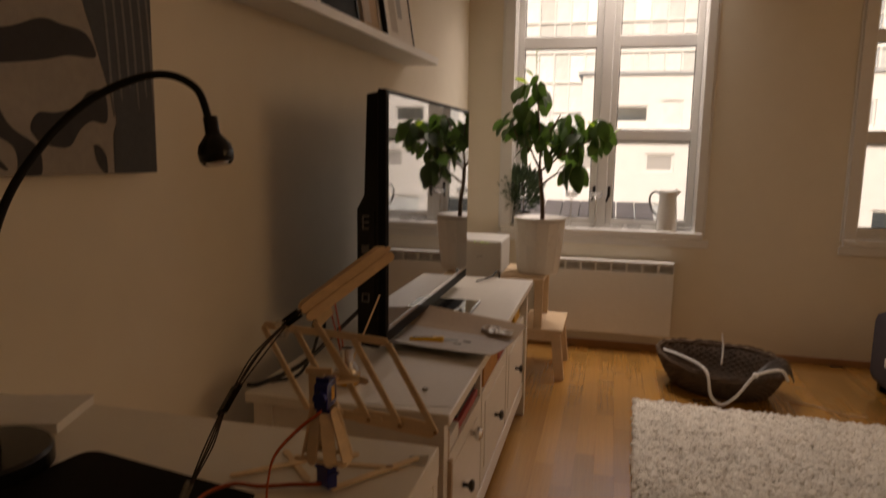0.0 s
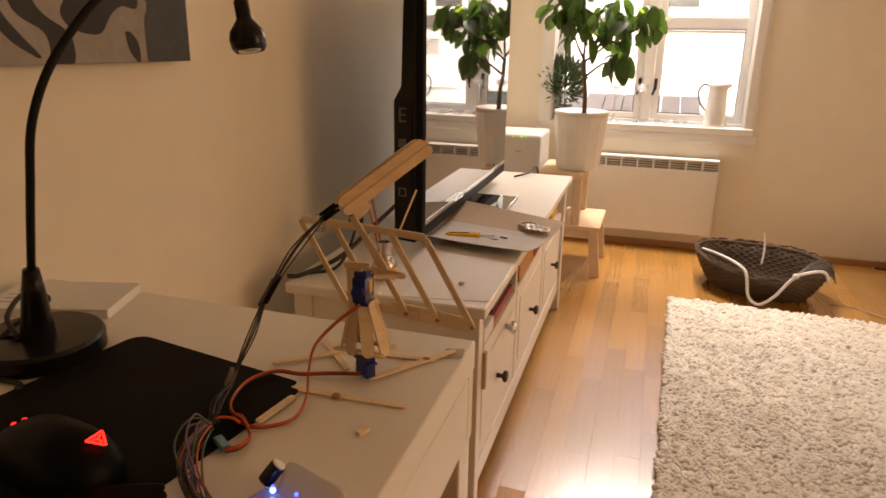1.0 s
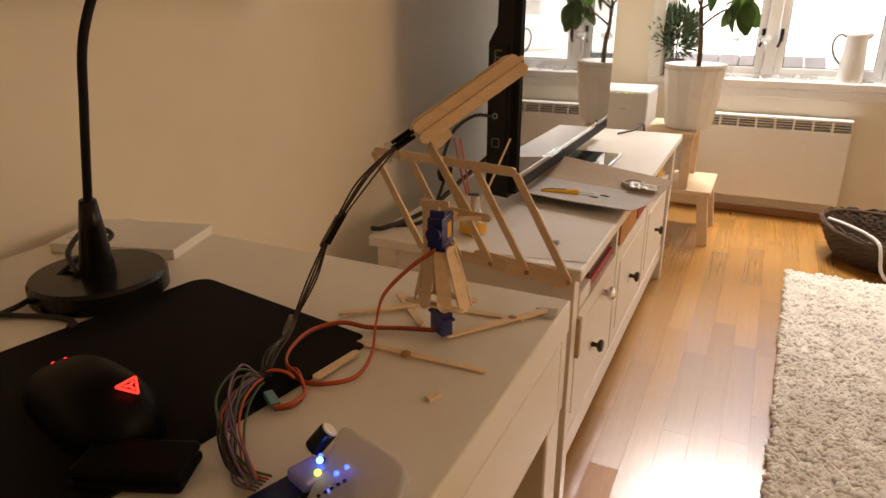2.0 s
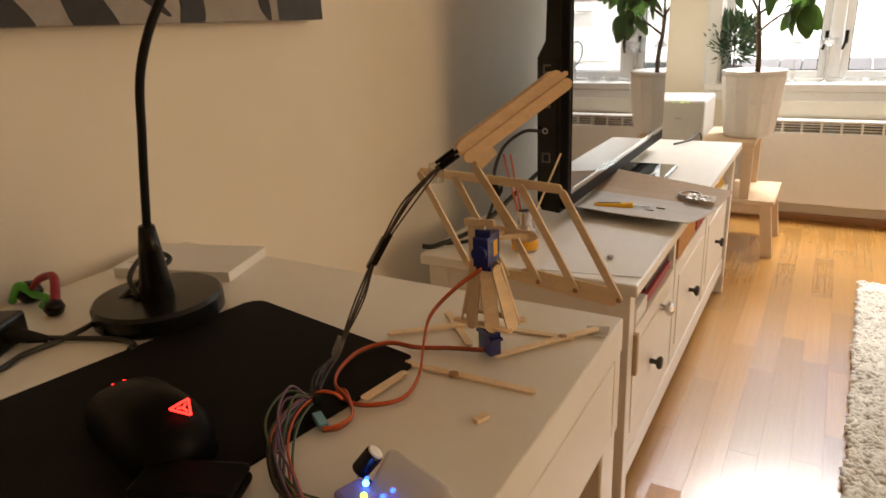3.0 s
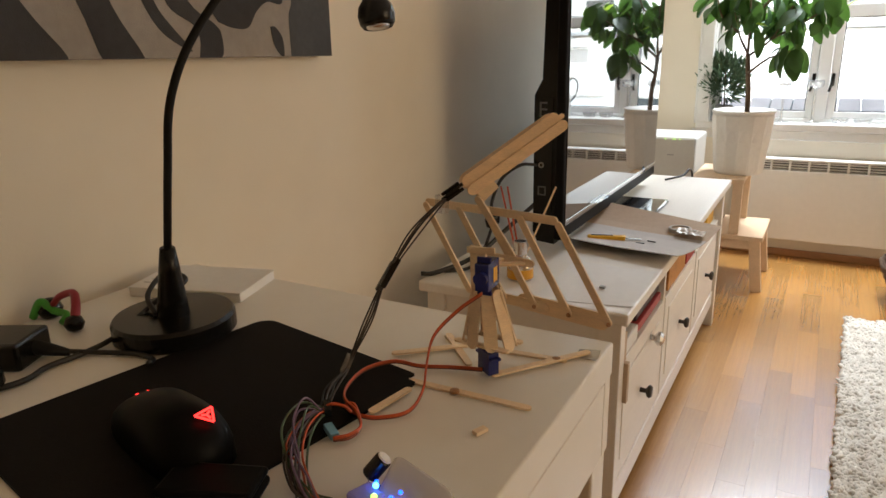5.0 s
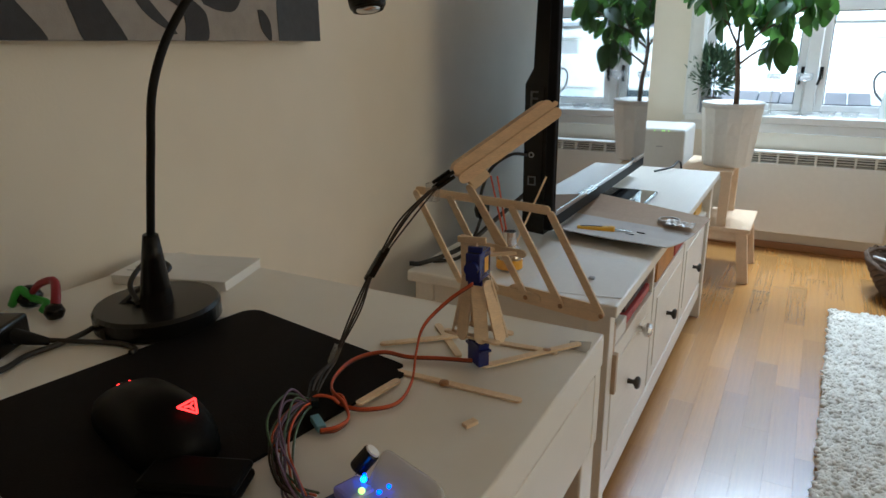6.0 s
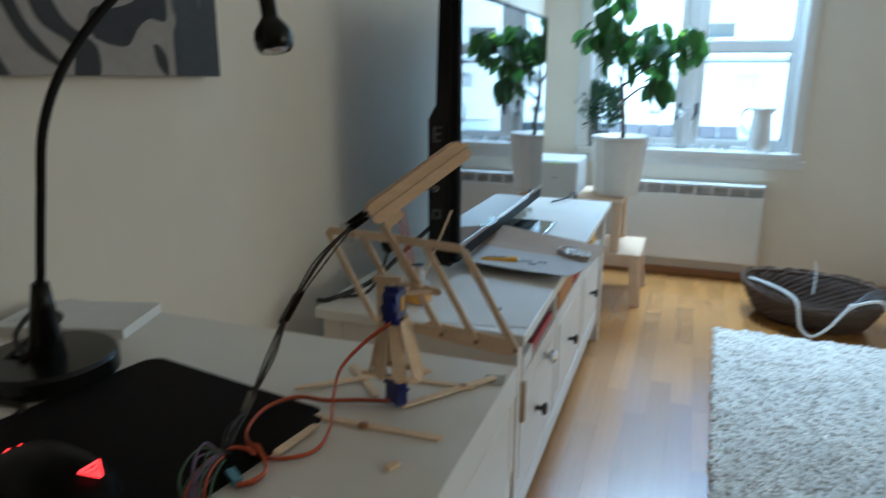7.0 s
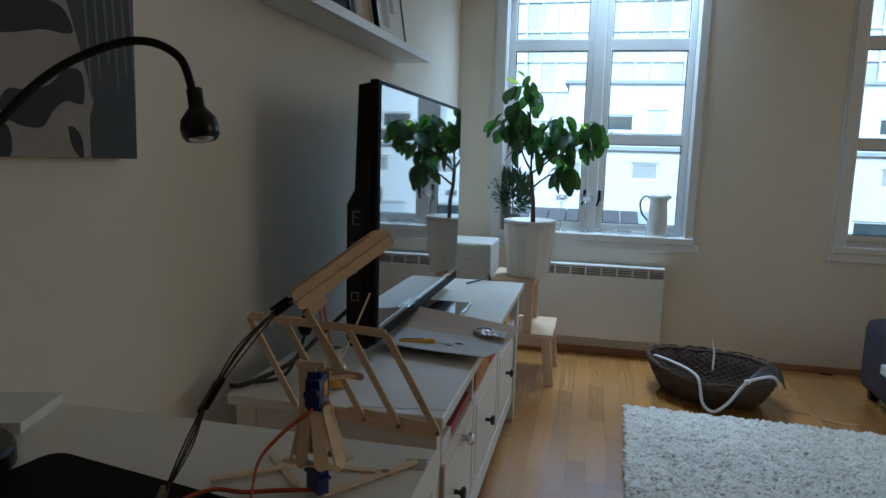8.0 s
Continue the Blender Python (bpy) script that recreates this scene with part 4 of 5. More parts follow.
for k in range(3):
    a, b = tri[k], tri[(k + 1) % 3]
    bar((a[0], a[1], 0), (b[0], b[1], 0), 0.0022, 0.001, bm)
for k in range(3):
    c = tri[k]
    bar((c[0] * 0.5, c[1] * 0.5 - 0.0035, 0), (0, -0.006, 0), 0.0022, 0.001, bm)
bmesh.ops.transform(bm, matrix=turn @ Matrix.Translation((0.004, -0.046, 0.0368)) @ Matrix.Rotation(radians(32), 4, "X") @ Matrix.Rotation(radians(70), 4, "Z") @ Matrix.Scale(0.64, 4), verts=bm.verts)
part("logo_light", bm, M_LED_RED, ms, "glowing red triangle mark")
bm = bmesh.new()
bmesh.ops.create_uvsphere(bm, u_segments=12, v_segments=8, radius=0.0026, matrix=turn @ Matrix.Translation((0.009, 0.0535, 0.0150)))
bmesh.ops.create_uvsphere(bm, u_segments=12, v_segments=8, radius=0.0019, matrix=turn @ Matrix.Translation((0.002, 0.0555, 0.0150)))
part("wheel_light", bm, M_LED_RED, ms, "red lit scroll wheel sides")
part("scroll_wheel", turned([(0, 0), (0.006, 0), (0.006, 1), (0, 1)], turn @ Vector((-0.0025, 0.036, 0.0215)), turn @ Vector((0.0025, 0.036, 0.0215)), 18), M_BLACK_MATT, ms)
bk = thing("writing_pad", (0.03, 0.43, DT), "white paper pad with faint writing on its cover", "pad")
pad = Matrix.Translation((0.027, 0.432, DT)) @ Matrix.Rotation(radians(17), 4, "Z")
part("block", box(-0.085, 0.085, -0.05, 0.05, 0, 0.0125, 0.001, None, pad), M_PAPER, bk)
part("cover", box(-0.086, 0.086, -0.051, 0.051, 0.0127, 0.014, 0.0005, None, pad), M_PAPER, bk)
bm = bmesh.new()
for k, (a, b) in enumerate(((-0.075, -0.052), (-0.072, -0.045), (-0.074, -0.05), (-0.07, -0.056))):
    box(a, b, -0.03 + 0.014 * k, -0.028 + 0.014 * k, 0.0141, 0.0144, 0, bm, pad)
part("writing", bm, M_PRINT, bk, "faint unreadable lines")

# ---- desk lamp ----
lamp = thing("desk_lamp", (0.122, 0.305, DT), "black gooseneck desk lamp with a round base, switched off", "lamp")
part("base", lathe([(0, 0), (0.068, 0), (0.071, 0.003), (0.071, 0.02), (0.068, 0.0245), (0, 0.0255)], (0.122, 0.305, DT), 48), M_BLACK, lamp, smooth=False)
part("socket", turned([(0.019, 0), (0.018, 0.1), (0.0165, 0.25), (0.012, 0.7), (0.0085, 1), (0, 1)], (0.128, 0.30, 0.766), (0.142, 0.294, 0.853), 20), M_BLACK, lamp, smooth=True)
NECK = [(0.142, 0.294, 0.85), (0.157, 0.298, 0.944), (0.170, 0.304, 1.019), (0.186, 0.333, 1.085), (0.216, 0.386, 1.152), (0.27, 0.432, 1.188), (0.312, 0.452, 1.176), (0.329, 0.456, 1.133)]
part("gooseneck", tube(NECK, 0.0045, 10), M_BLACK_MATT, lamp, smooth=True)
hd = part("head", turned([(0.006, 0), (0.0085, 0.02), (0.0085, 0.28), (0.0085, 0.36), (0.0125, 0.46), (0.0185, 0.6), (0.0205, 0.76), (0.0195, 0.92), (0.0165, 1.0), (0.015, 0.95), (0, 0.88)], (0.328, 0.457, 1.142), (0.3395, 0.451, 1.087), 28), M_BLACK, lamp, smooth=True)
part("lens", turned([(0, 0), (0.0155, 0), (0.012, 0.8), (0, 1)], (0.3388, 0.4514, 1.0903), (0.3398, 0.4509, 1.0855), 24), M_SILVER, hd, "shiny reflector", True)
part("cord", tube([(0.115, 0.285, 0.77), (0.085, 0.30, 0.785), (0.075, 0.335, 0.80), (0.10, 0.345, 0.792), (0.095, 0.30, 0.776), (0.085, 0.25, 0.75), (0.085, 0.21, 0.746), (0.082, 0.17, 0.746), (0.09, 0.13, 0.746), (0.05, 0.05, 0.746)], 0.0032), M_CABLE, lamp, smooth=True)

part("cord_switch", lathe([(0, 0), (0.013, 0.001), (0.017, 0.009), (0.016, 0.021), (0.009, 0.028), (0, 0.029)], (0.076, 0.112, DT), 20), M_BLACK, lamp, "round black cord switch", True)

# ---- clutter along the wall ----
ps = thing("power_adapter", (0.03, 0.155, DT), "black rectangular power adapter with its cable", "adapter")
part("body", box(-0.05, 0.05, -0.03, 0.03, 0, 0.032, 0.004, None, Matrix.Translation((0.005, 0.155, DT)) @ Matrix.Rotation(radians(28), 4, "Z")), M_BLACK, ps)
part("strain_relief", turned([(0.009, 0), (0.007, 0.5), (0.004, 1), (0, 1)], (0.045, 0.178, DT + 0.016), (0.075, 0.20, DT + 0.006), 12), M_BLACK_MATT, ps, smooth=True)
part("cable", tube([(0.07, 0.197, DT + 0.008), (0.10, 0.218, DT + 0.004), (0.14, 0.235, DT + 0.0035), (0.168, 0.235, DT + 0.0035), (0.18, 0.222, DT + 0.007)], 0.003), M_CABLE, ps, smooth=True)
ep = thing("earphones", (-0.03, 0.255, DT), "small red and green cabled earphones in a heap", "earphones")
part("red_cable", tube([(0.005, 0.252, DT + 0.012), (-0.004, 0.262, DT + 0.03), (-0.02, 0.27, DT + 0.038), (-0.04, 0.265, DT + 0.032), (-0.052, 0.26, DT + 0.02)], 0.006, ends=0.004), M_RED_TOY, ep, smooth=True)
part("bud", lathe([(0, 0), (0.009, 0.002), (0.012, 0.009), (0.009, 0.017), (0, 0.02)], (0.006, 0.25, DT), 16), M_BLACK, ep, smooth=True)
part("green_cable", tube([(-0.075, 0.245, DT + 0.004), (-0.06, 0.25, DT + 0.026), (-0.052, 0.258, DT + 0.014), (-0.03, 0.262, DT + 0.01), (-0.022, 0.252, DT + 0.004)], 0.005), M_GREEN_TOY, ep, smooth=True)
part("bud", lathe([(0, 0), (0.011, 0.002), (0.016, 0.012), (0.011, 0.024), (0, 0.027)], (-0.064, 0.262, DT), 16), M_BLACK, ep, smooth=True)
pouch = thing("black_holder", (0.405, 0.118, MZ), "small rounded black plastic holder on the mat", "holder")
hm = Matrix.Translation((0.412, 0.100, MZ)) @ Matrix.Rotation(radians(22), 4, "Z")
part("tray", box(-0.038, 0.038, -0.02, 0.02, 0, 0.0085, 0.004, None, hm), M_MOUSE, pouch)
part("lid", box(-0.0375, 0.0375, -0.0195, 0.0195, 0.0088, 0.016, 0.0035, None, hm), M_MOUSE, pouch)
part("catch", box(-0.008, 0.008, 0.0195, 0.0215, 0.005, 0.0125, 0.0008, None, hm), M_BLACK_MATT, pouch)

# ---- stick turret ----
tur = thing("stick_turret", (0.502, 0.385, DT), "hand-built turret of glued craft sticks with two blue servos", "model turret")
SHIFT = Vector((0.007, -0.011, 0))
tur.location += SHIFT


def stick(a, b, name="stick", w=0.0078, h=0.0022, up=(0, 0, 1), parent=None):
    return part(name, bar(a, b, w, h, up=up, rounded=True), M_STICK, parent or tur)


zb = DT + 0.0012
for a, b, k in (((0.389, 0.375), (0.455, 0.432), 1), ((0.579, 0.475), (0.508, 0.378), 1), ((0.434, 0.335), (0.567, 0.339), 0), ((0.491, 0.440), (0.563, 0.447), 0),
                ((0.416, 0.453), (0.476, 0.392), 0), ((0.44, 0.262), (0.449, 0.318), 1)):
    stick((*a, zb + 0.0024 * k), (*b, zb + 0.0024 * k))
part("stub", bar((0.540, 0.277, zb + 0.001), (0.545, 0.289, zb + 0.001), 0.007, 0.0035, bevel=0.0004), M_STICK, tur)
for p in ((0.49, 0.333), (0.553, 0.442)):
    part("glue", lathe([(0, 0), (0.005, 0), (0.0045, 0.0025), (0, 0.0035)], (*p, zb + 0.001), 10), M_GLUE, tur, "brown hot glue")


def servo(c, rot):
    m = Matrix.Translation(c) @ rot
    s = part("servo", box(-0.006, 0.006, -0.0115, 0.0115, -0.0135, 0.0105, 0.0008, None, m), M_SERVO, tur, "small blue servo motor")
    part("flange", box(-0.006, 0.006, -0.016, 0.016, 0.003, 0.0055, 0.0004, None, m), M_SERVO, s)
    part("gear_cap", lathe([(0, 0.0105), (0.0058, 0.0105), (0.0058, 0.0145), (0, 0.0145)], (0, 0, 0), 16, None, m), M_SERVO, s)
    part("sticker", box(0.006, 0.0063, -0.006, 0.006, -0.008, 0.000, 0, None, m), M_YELLOW, s, "small printed label")
    return s


servo((0.501, 0.385, DT + 0.0175), Matrix.Rotation(radians(55), 4, "Z"))
servo((0.5035, 0.377, 0.853), Matrix.Rotation(radians(4), 4, "Z") @ Matrix.Rotation(radians(90), 4, "X") @ Matrix.Scale(1.2, 4))
# the splayed tower between the two servos
for k in range(8):
    t = 2 * math.pi * k / 8 + 0.4
    c, s = math.cos(t), math.sin(t)
    stick((0.501 + 0.029 * c, 0.388 + 0.02 * s, 0.775), (0.498 + 0.013 * c, 0.388 + 0.01 * s, 0.836), "tower_stick", 0.0135, up=(c, s, 0))
for a, b in (((0.468, 0.376), (0.53, 0.372)), ((0.472, 0.402), (0.533, 0.398))):
    stick((*a, 0.7785), (*b, 0.7785), "foot_stick")
part("servo_plate", bar((0.489, 0.3905, 0.826), (0.488, 0.3905, 0.8755), 0.021, 0.0024, up=(0.3, 1, 0)), M_STICK, tur)
part("servo_plate", bar((0.478, 0.3865, 0.8725), (0.508, 0.3865, 0.8745), 0.006, 0.0024, up=(0.3, 1, 0)), M_STICK, tur)
# the slanting ladder frame
T0, T1, DN = Vector((0.402, 0.436, 0.904)), Vector((0.562, 0.411, 0.904)), Vector((0.054, 0.0, -0.094))
face = (0.15, 1, 0)
stick(T0, T0 + (T1 - T0) * 0.52, "top_rail", 0.0082, up=face)
stick(T0 + (T1 - T0) * 0.42 + Vector((0, 0.0024, 0)), T1, "top_rail", 0.0082, up=face)
stick(T0 + DN + (T1 - T0) * 0.1, T0 + DN + (T1 - T0) * 0.6, "bottom_rail", 0.0105, up=face)
stick(T0 + DN + (T1 - T0) * 0.36 + Vector((0, 0.0024, 0.001)), T1 + DN, "bottom_rail", 0.017, up=face)
for u in (0.0, 0.28, 0.5, 0.74, 1.0):
    p = T0 + (T1 - T0) * u + Vector((0, -0.0026, 0))
    stick(p, p + DN * 1.02, "strut", 0.0072, up=face)
    if u > 0.4:
        part("glue", lathe([(0, 0), (0.0026, 0), (0.002, 0.001), (0, 0.0018)], p + DN + Vector((0, -0.0012, 0)), 8, None, Matrix.Rotation(radians(90), 4, "X")), M_GLUE, tur, "brown hot glue")
mid0 = T0 + DN * 0.5 + (T1 - T0) * 0.3 + Vector((0, -0.005, 0))
stick(mid0, mid0 + (T1 - T0) * 0.38, "mid_rail", 0.0078, up=face)
for u in (0.45, 0.62):
    a = T0 + DN * 0.5 + (T1 - T0) * u + Vector((0, -0.006, 0))
    stick(a, (0.4965, 0.392, a.z), "link", 0.0075, up=(0, 0, 1))
# the barrel on its arm
B0, B1 = Vector((0.474, 0.388, 0.934)), Vector((0.544, 0.462, 0.995))
ax = (B1 - B0).normalized()
sd = ax.cross(Vector((0, 0, 1))).normalized()
upb = sd.cross(ax)
for o1, o2, w, extra in ((0.0050, 0.0052, 0.0125, -0.003), (0.0066, -0.0050, 0.0110, 0.001), (-0.0060, 0.0015, 0.0165, -0.002), (0.0006, 0.0012, 0.0045, 0.004)):
    off = sd * o1 + upb * o2
    part("barrel_stick", bar(B0 + off, B1 + off + ax * extra, w, 0.0024, up=tuple(sd), rounded=True), M_BARREL, tur)
part("barrel_floor", bar(B0 - upb * 0.0062 + ax * 0.004, B1 - upb * 0.0062 - ax * 0.004, 0.0106, 0.0024, up=tuple(upb)), M_BARREL, tur)
part("bracket", bar(B0 + ax * 0.008 - upb * 0.016, B0 + ax * 0.028 - upb * 0.013, 0.014, 0.012, bevel=0.001), M_STICK, tur)
stick((0.485, 0.394, 0.925), (0.513, 0.421, 0.858), "arm", 0.0078, up=(0.15, 1, 0))
part("glue", lathe([(0, 0), (0.005, 0), (0.004, 0.002), (0, 0.003)], B0 + ax * 0.03 - sd * 0.0105, 10, None, Matrix.Rotation(radians(70), 4, "X")), M_GLUE, tur, "brown hot glue")
bm = bmesh.new()
for k in range(4):
    o = Vector((0.005 * (k % 2) - 0.003, -0.004, 0.005 * (k // 2)))
    bar(B0 + o - ax * 0.020, B0 + o, 0.003, 0.003, bm, 0.0004)
part("connector", bm, M_BLACK, tur, "black pin connectors")
part("clear_joint", box(-0.006, 0.006, -0.004, 0.004, -0.009, 0.009, 0.001, None, Matrix.Translation(B0 - ax * 0.025 + Vector((-0.004, 0.006, -0.003)))), M_CLEAR, tur, "small clear plastic joint")

# ---- wires ----
wires = thing("jumper_wires", (0.41, 0.2, DT), "tangled thin jumper wires from the circuit board to the turret", "wire")
wires.location += SHIFT * 1.15
for k, mt in enumerate((M_WIRE_DUSK, M_CABLE, M_WIRE_DUSK, M_CABLE, M_WIRE_DUSK)):
    o = Vector((0.0022 * math.cos(k * 1.3), 0.0022 * math.sin(k * 1.3), 0.0018 * math.sin(k * 2.1)))
    pts = [B0 - ax * 0.02 + o * 0.7, Vector((0.458, 0.371, 0.921)) + o * 1.2, Vector((0.441, 0.353, 0.897)) + o * 2.6, Vector((0.428, 0.339, 0.872)) + o * 1.6, Vector((0.416, 0.327, 0.846)) + o * 0.8,
           Vector((0.405, 0.316, 0.811)) + o * 1.9, Vector((0.392, 0.304, 0.776)) + o * 0.7, Vector((0.388, 0.299, 0.762)) + o * 0.7,
           Vector((0.390, 0.272, 0.756)) + o * 2.6, Vector((0.405, 0.24, 0.752)) + o * 1.5, Vector((0.418, 0.2, 0.754)) + o * 1.6, Vector((0.428, 0.168, 0.755)) + o * 1.4, Vector((0.458, 0.142, 0.75)) + o, Vector((0.49, 0.13, 0.756))]
    part("wire", tube(pts, 0.00088, 6, None, 6), mt, wires, smooth=True)
for dx in (0, 0.005):
    part("joint", bar((0.428 - dx, 0.338, 0.871 - dx), (0.416 - dx, 0.326, 0.844 - dx), 0.0058, 0.0062, bevel=0.0008), M_BLACK, wires, "black plug joint")
part("clear_plug", bar((0.389, 0.305, 0.775), (0.383, 0.299, 0.757), 0.009, 0.007, bevel=0.001), M_PLASTIC_CLEAR, wires, "clear plastic plug")
for k, mt in enumerate((M_WIRE_GREEN, M_WIRE_RED, M_WIRE_PURPLE, M_WIRE_GREEN, M_WIRE_GREY, M_WIRE_PURPLE, M_WIRE_BROWN)):
    a = 0.9 * k
    o = Vector((0.004 * math.cos(a), 0.004 * math.sin(a), 0.003 * (k % 3)))
    bow = 0.006 * (k % 4) - 0.006
    pts = [Vector((0.411, 0.236, 0.752)) + o * 0.5, Vector((0.413 - bow * 0.3, 0.22, 0.757)) + o * 0.8, Vector((0.421 - bow * 0.8, 0.193, 0.757)) + o * 1.1, Vector((0.44 - bow * 0.9, 0.165, 0.754)) + o * 1.2, Vector((0.466, 0.145, 0.750)) + o * 1.2, Vector((0.49, 0.135 - 0.002 * k, 0.757))]
    part("wire", tube(pts, 0.001, 6, None, 7), mt, wires, smooth=True)
tangle = random.Random(3)
for k, mt in enumerate((M_WIRE_GREEN, M_WIRE_RED, M_WIRE_PURPLE, M_WIRE_GREEN, M_WIRE_PURPLE, M_WIRE_GREY)):
    side, lift = tangle.uniform(-0.016, 0.010), tangle.uniform(0.004, 0.024)
    pts = [Vector((0.409 + 0.001 * k, 0.240 - 0.002 * k, 0.754)), Vector((0.408 + side * 0.6, 0.215, 0.756 + lift)), Vector((0.420 + side, 0.185 + tangle.uniform(-0.01, 0.01), 0.752 + lift)),
           Vector((0.444 + side * 0.8, 0.160 + tangle.uniform(-0.01, 0.008), 0.748 + lift * 0.4)), Vector((0.470, 0.146 - 0.003 * k, 0.750)), Vector((0.497, 0.138 - 0.003 * k, 0.758))]
    part("wire", tube(pts, 0.00095, 6, None, 7), mt, wires, smooth=True)
part("socket_strip", bar((0.405, 0.246, 0.756), (0.418, 0.232, 0.756), 0.007, 0.008, bevel=0.0008), M_BLACK, wires, "black socket strip")
part("blue_plug", bar((0.421, 0.226, 0.748), (0.438, 0.215, 0.748), 0.008, 0.006, bevel=0.0008), M_CYAN, wires, "pale blue plug")
part("orange_lead", tube([(0.409, 0.232, 0.755), (0.414, 0.24, 0.760), (0.424, 0.246, 0.758), (0.43, 0.249, 0.752)], 0.0016, 6), M_WIRE_RED, wires, smooth=True)
ribbon = thing("servo_leads", (0.44, 0.28, DT), "looping orange-brown ribbon leads of the servos", "wire")
ribbon.location += SHIFT * 1.4
zz = DT + 0.004
L1 = [(0.502, 0.368, 0.838), (0.478, 0.362, 0.818), (0.457, 0.352, 0.792), (0.452, 0.345, 0.765), (0.463, 0.318, zz + 0.004), (0.468, 0.285, zz), (0.452, 0.264, zz), (0.432, 0.258, zz), (0.414, 0.262, zz + 0.003), (0.424, 0.262, zz + 0.006), (0.443, 0.245, zz), (0.446, 0.226, zz), (0.436, 0.216, zz)]
L2 = [(0.493, 0.386, 0.748), (0.46, 0.379, zz), (0.43, 0.367, zz), (0.404, 0.357, zz + 0.004), (0.388, 0.33, zz + 0.004), (0.392, 0.295, zz + 0.004), (0.408, 0.268, zz + 0.006), (0.43, 0.256, zz + 0.005), (0.447, 0.24, zz + 0.003), (0.447, 0.224, zz + 0.003), (0.437, 0.214, zz + 0.002)]
for line in (L1, L2):
    for k, mt in enumerate((M_WIRE_BROWN, M_WIRE_RED, M_WIRE_RED)):
        part("wire", tube([Vector(p) + Vector((0.0004 * k, -0.0003 * k, 0.0015 * (k - 1))) for p in line], 0.00115, 6, None, 8), mt, ribbon, smooth=True)
pcb = thing("circuit_board", (0.5, 0.165, DT), "small microcontroller board with glowing blue lights", "circuit board")
pcb.location += SHIFT + Vector((0.009, 0.003, 0))
pm = Matrix.Translation((0.512, 0.142, DT + 0.005)) @ Matrix.Rotation(radians(-20), 4, "Z")
part("board", box(-0.022, 0.022, -0.034, 0.026, 0, 0.0016, 0, None, pm), M_PCB, pcb)
part("case", box(-0.018, 0.004, -0.006, 0.016, 0.002, 0.012, 0.003, None, pm), M_LILAC, pcb, "cloudy clear plastic block")
part("chip", box(0.002, 0.012, -0.02, 0.0, 0.0016, 0.004, 0.0003, None, pm), M_BLACK, pcb)
for x, y, z, mt in ((-0.004, 0.012, 0.016, M_LED_WHITE), (0.008, 0.016, 0.010, M_LED_BLUE), (0.014, 0.006, 0.006, M_LED_BLUE), (-0.012, 0.018, 0.012, M_LED_BLUE), (0.002, 0.006, 0.013, M_LED_GREEN), (0.012, 0.022, 0.014, M_LED_BLUE), (0.004, 0.020, 0.006, M_LED_BLUE)):
    bm = bmesh.new()
    bmesh.ops.create_icosphere(bm, subdivisions=2, radius=0.0016 if mt is M_LED_BLUE else 0.0024, matrix=pm @ Matrix.Translation((x, y, z)))
    part("light", bm, mt, pcb, "glowing blue light", True)
bm = bmesh.new()
for k in range(10):
    box(0.016, 0.018, -0.03 + 0.005 * k, -0.028 + 0.005 * k, 0.0016, 0.010, 0, bm, pm)
part("pin", bm, M_BLACK, pcb, kind="stuff")
cap = part("capacitor", turned([(0.0062, 0), (0.0068, 0.06), (0.0068, 0.94), (0.006, 1), (0, 1)], (0.496, 0.169, DT + 0.015), (0.5055, 0.176, DT + 0.0285), 20), M_BLACK, pcb, "black capacitor with a silver end")
part("end", turned([(0, 0), (0.0058, 0), (0.0055, 1), (0, 1)], (0.50536, 0.1759, DT + 0.0283), (0.50622, 0.17653, DT + 0.02952), 20), M_PAPER, cap, "pale metal end")
part("lead", tube([(0.497, 0.170, DT + 0.017), (0.499, 0.162, DT + 0.013), (0.502, 0.154, DT + 0.008)], 0.0006, 5), M_SILVER, pcb)
cb = thing("clear_box", (0.535, 0.19, DT), "cloudy clear plastic box with rounded corners", "box")
bm = bmesh.new()
foot = [bm.verts.new((x, y, DT)) for x, y in ((0.508, 0.202), (0.580, 0.178), (0.608, 0.098), (0.536, 0.112))]
up = bmesh.ops.extrude_face_region(bm, geom=[bm.faces.new(foot)])
for v in [g for g in up["geom"] if isinstance(g, bmesh.types.BMVert)]:
    v.co = Vector((0.558, 0.148, DT + 0.014)) + (v.co - Vector((0.558, 0.148, DT))) * 0.93
bmesh.ops.bevel(bm, geom=[e for e in bm.edges if abs(e.verts[0].co.z - e.verts[1].co.z) > 0.001], offset=0.011, segments=5, affect="EDGES", profile=0.5)
bmesh.ops.bevel(bm, geom=[e for e in bm.edges if min(e.verts[0].co.z, e.verts[1].co.z) > DT + 0.008], offset=0.004, segments=3, affect="EDGES", profile=0.5)
part("body", bm, M_BAG, cb, smooth=False)
tape = thing("clear_tape", (0.578, 0.46, DT), "strip of clear tape on the desk corner", "tape")
part("strip", sheet([[(0.572, 0.452, DT), (0.597, 0.448, DT + 0.002)], [(0.574, 0.462, DT + 0.002), (0.597, 0.46, DT + 0.0004)], [(0.572, 0.472, DT), (0.595, 0.474, DT + 0.0025)]], 0.0003), M_BAG, tape)

# ---- zebra canvas ----
def canvas_x(y):
    return left_x(y) + 0.036


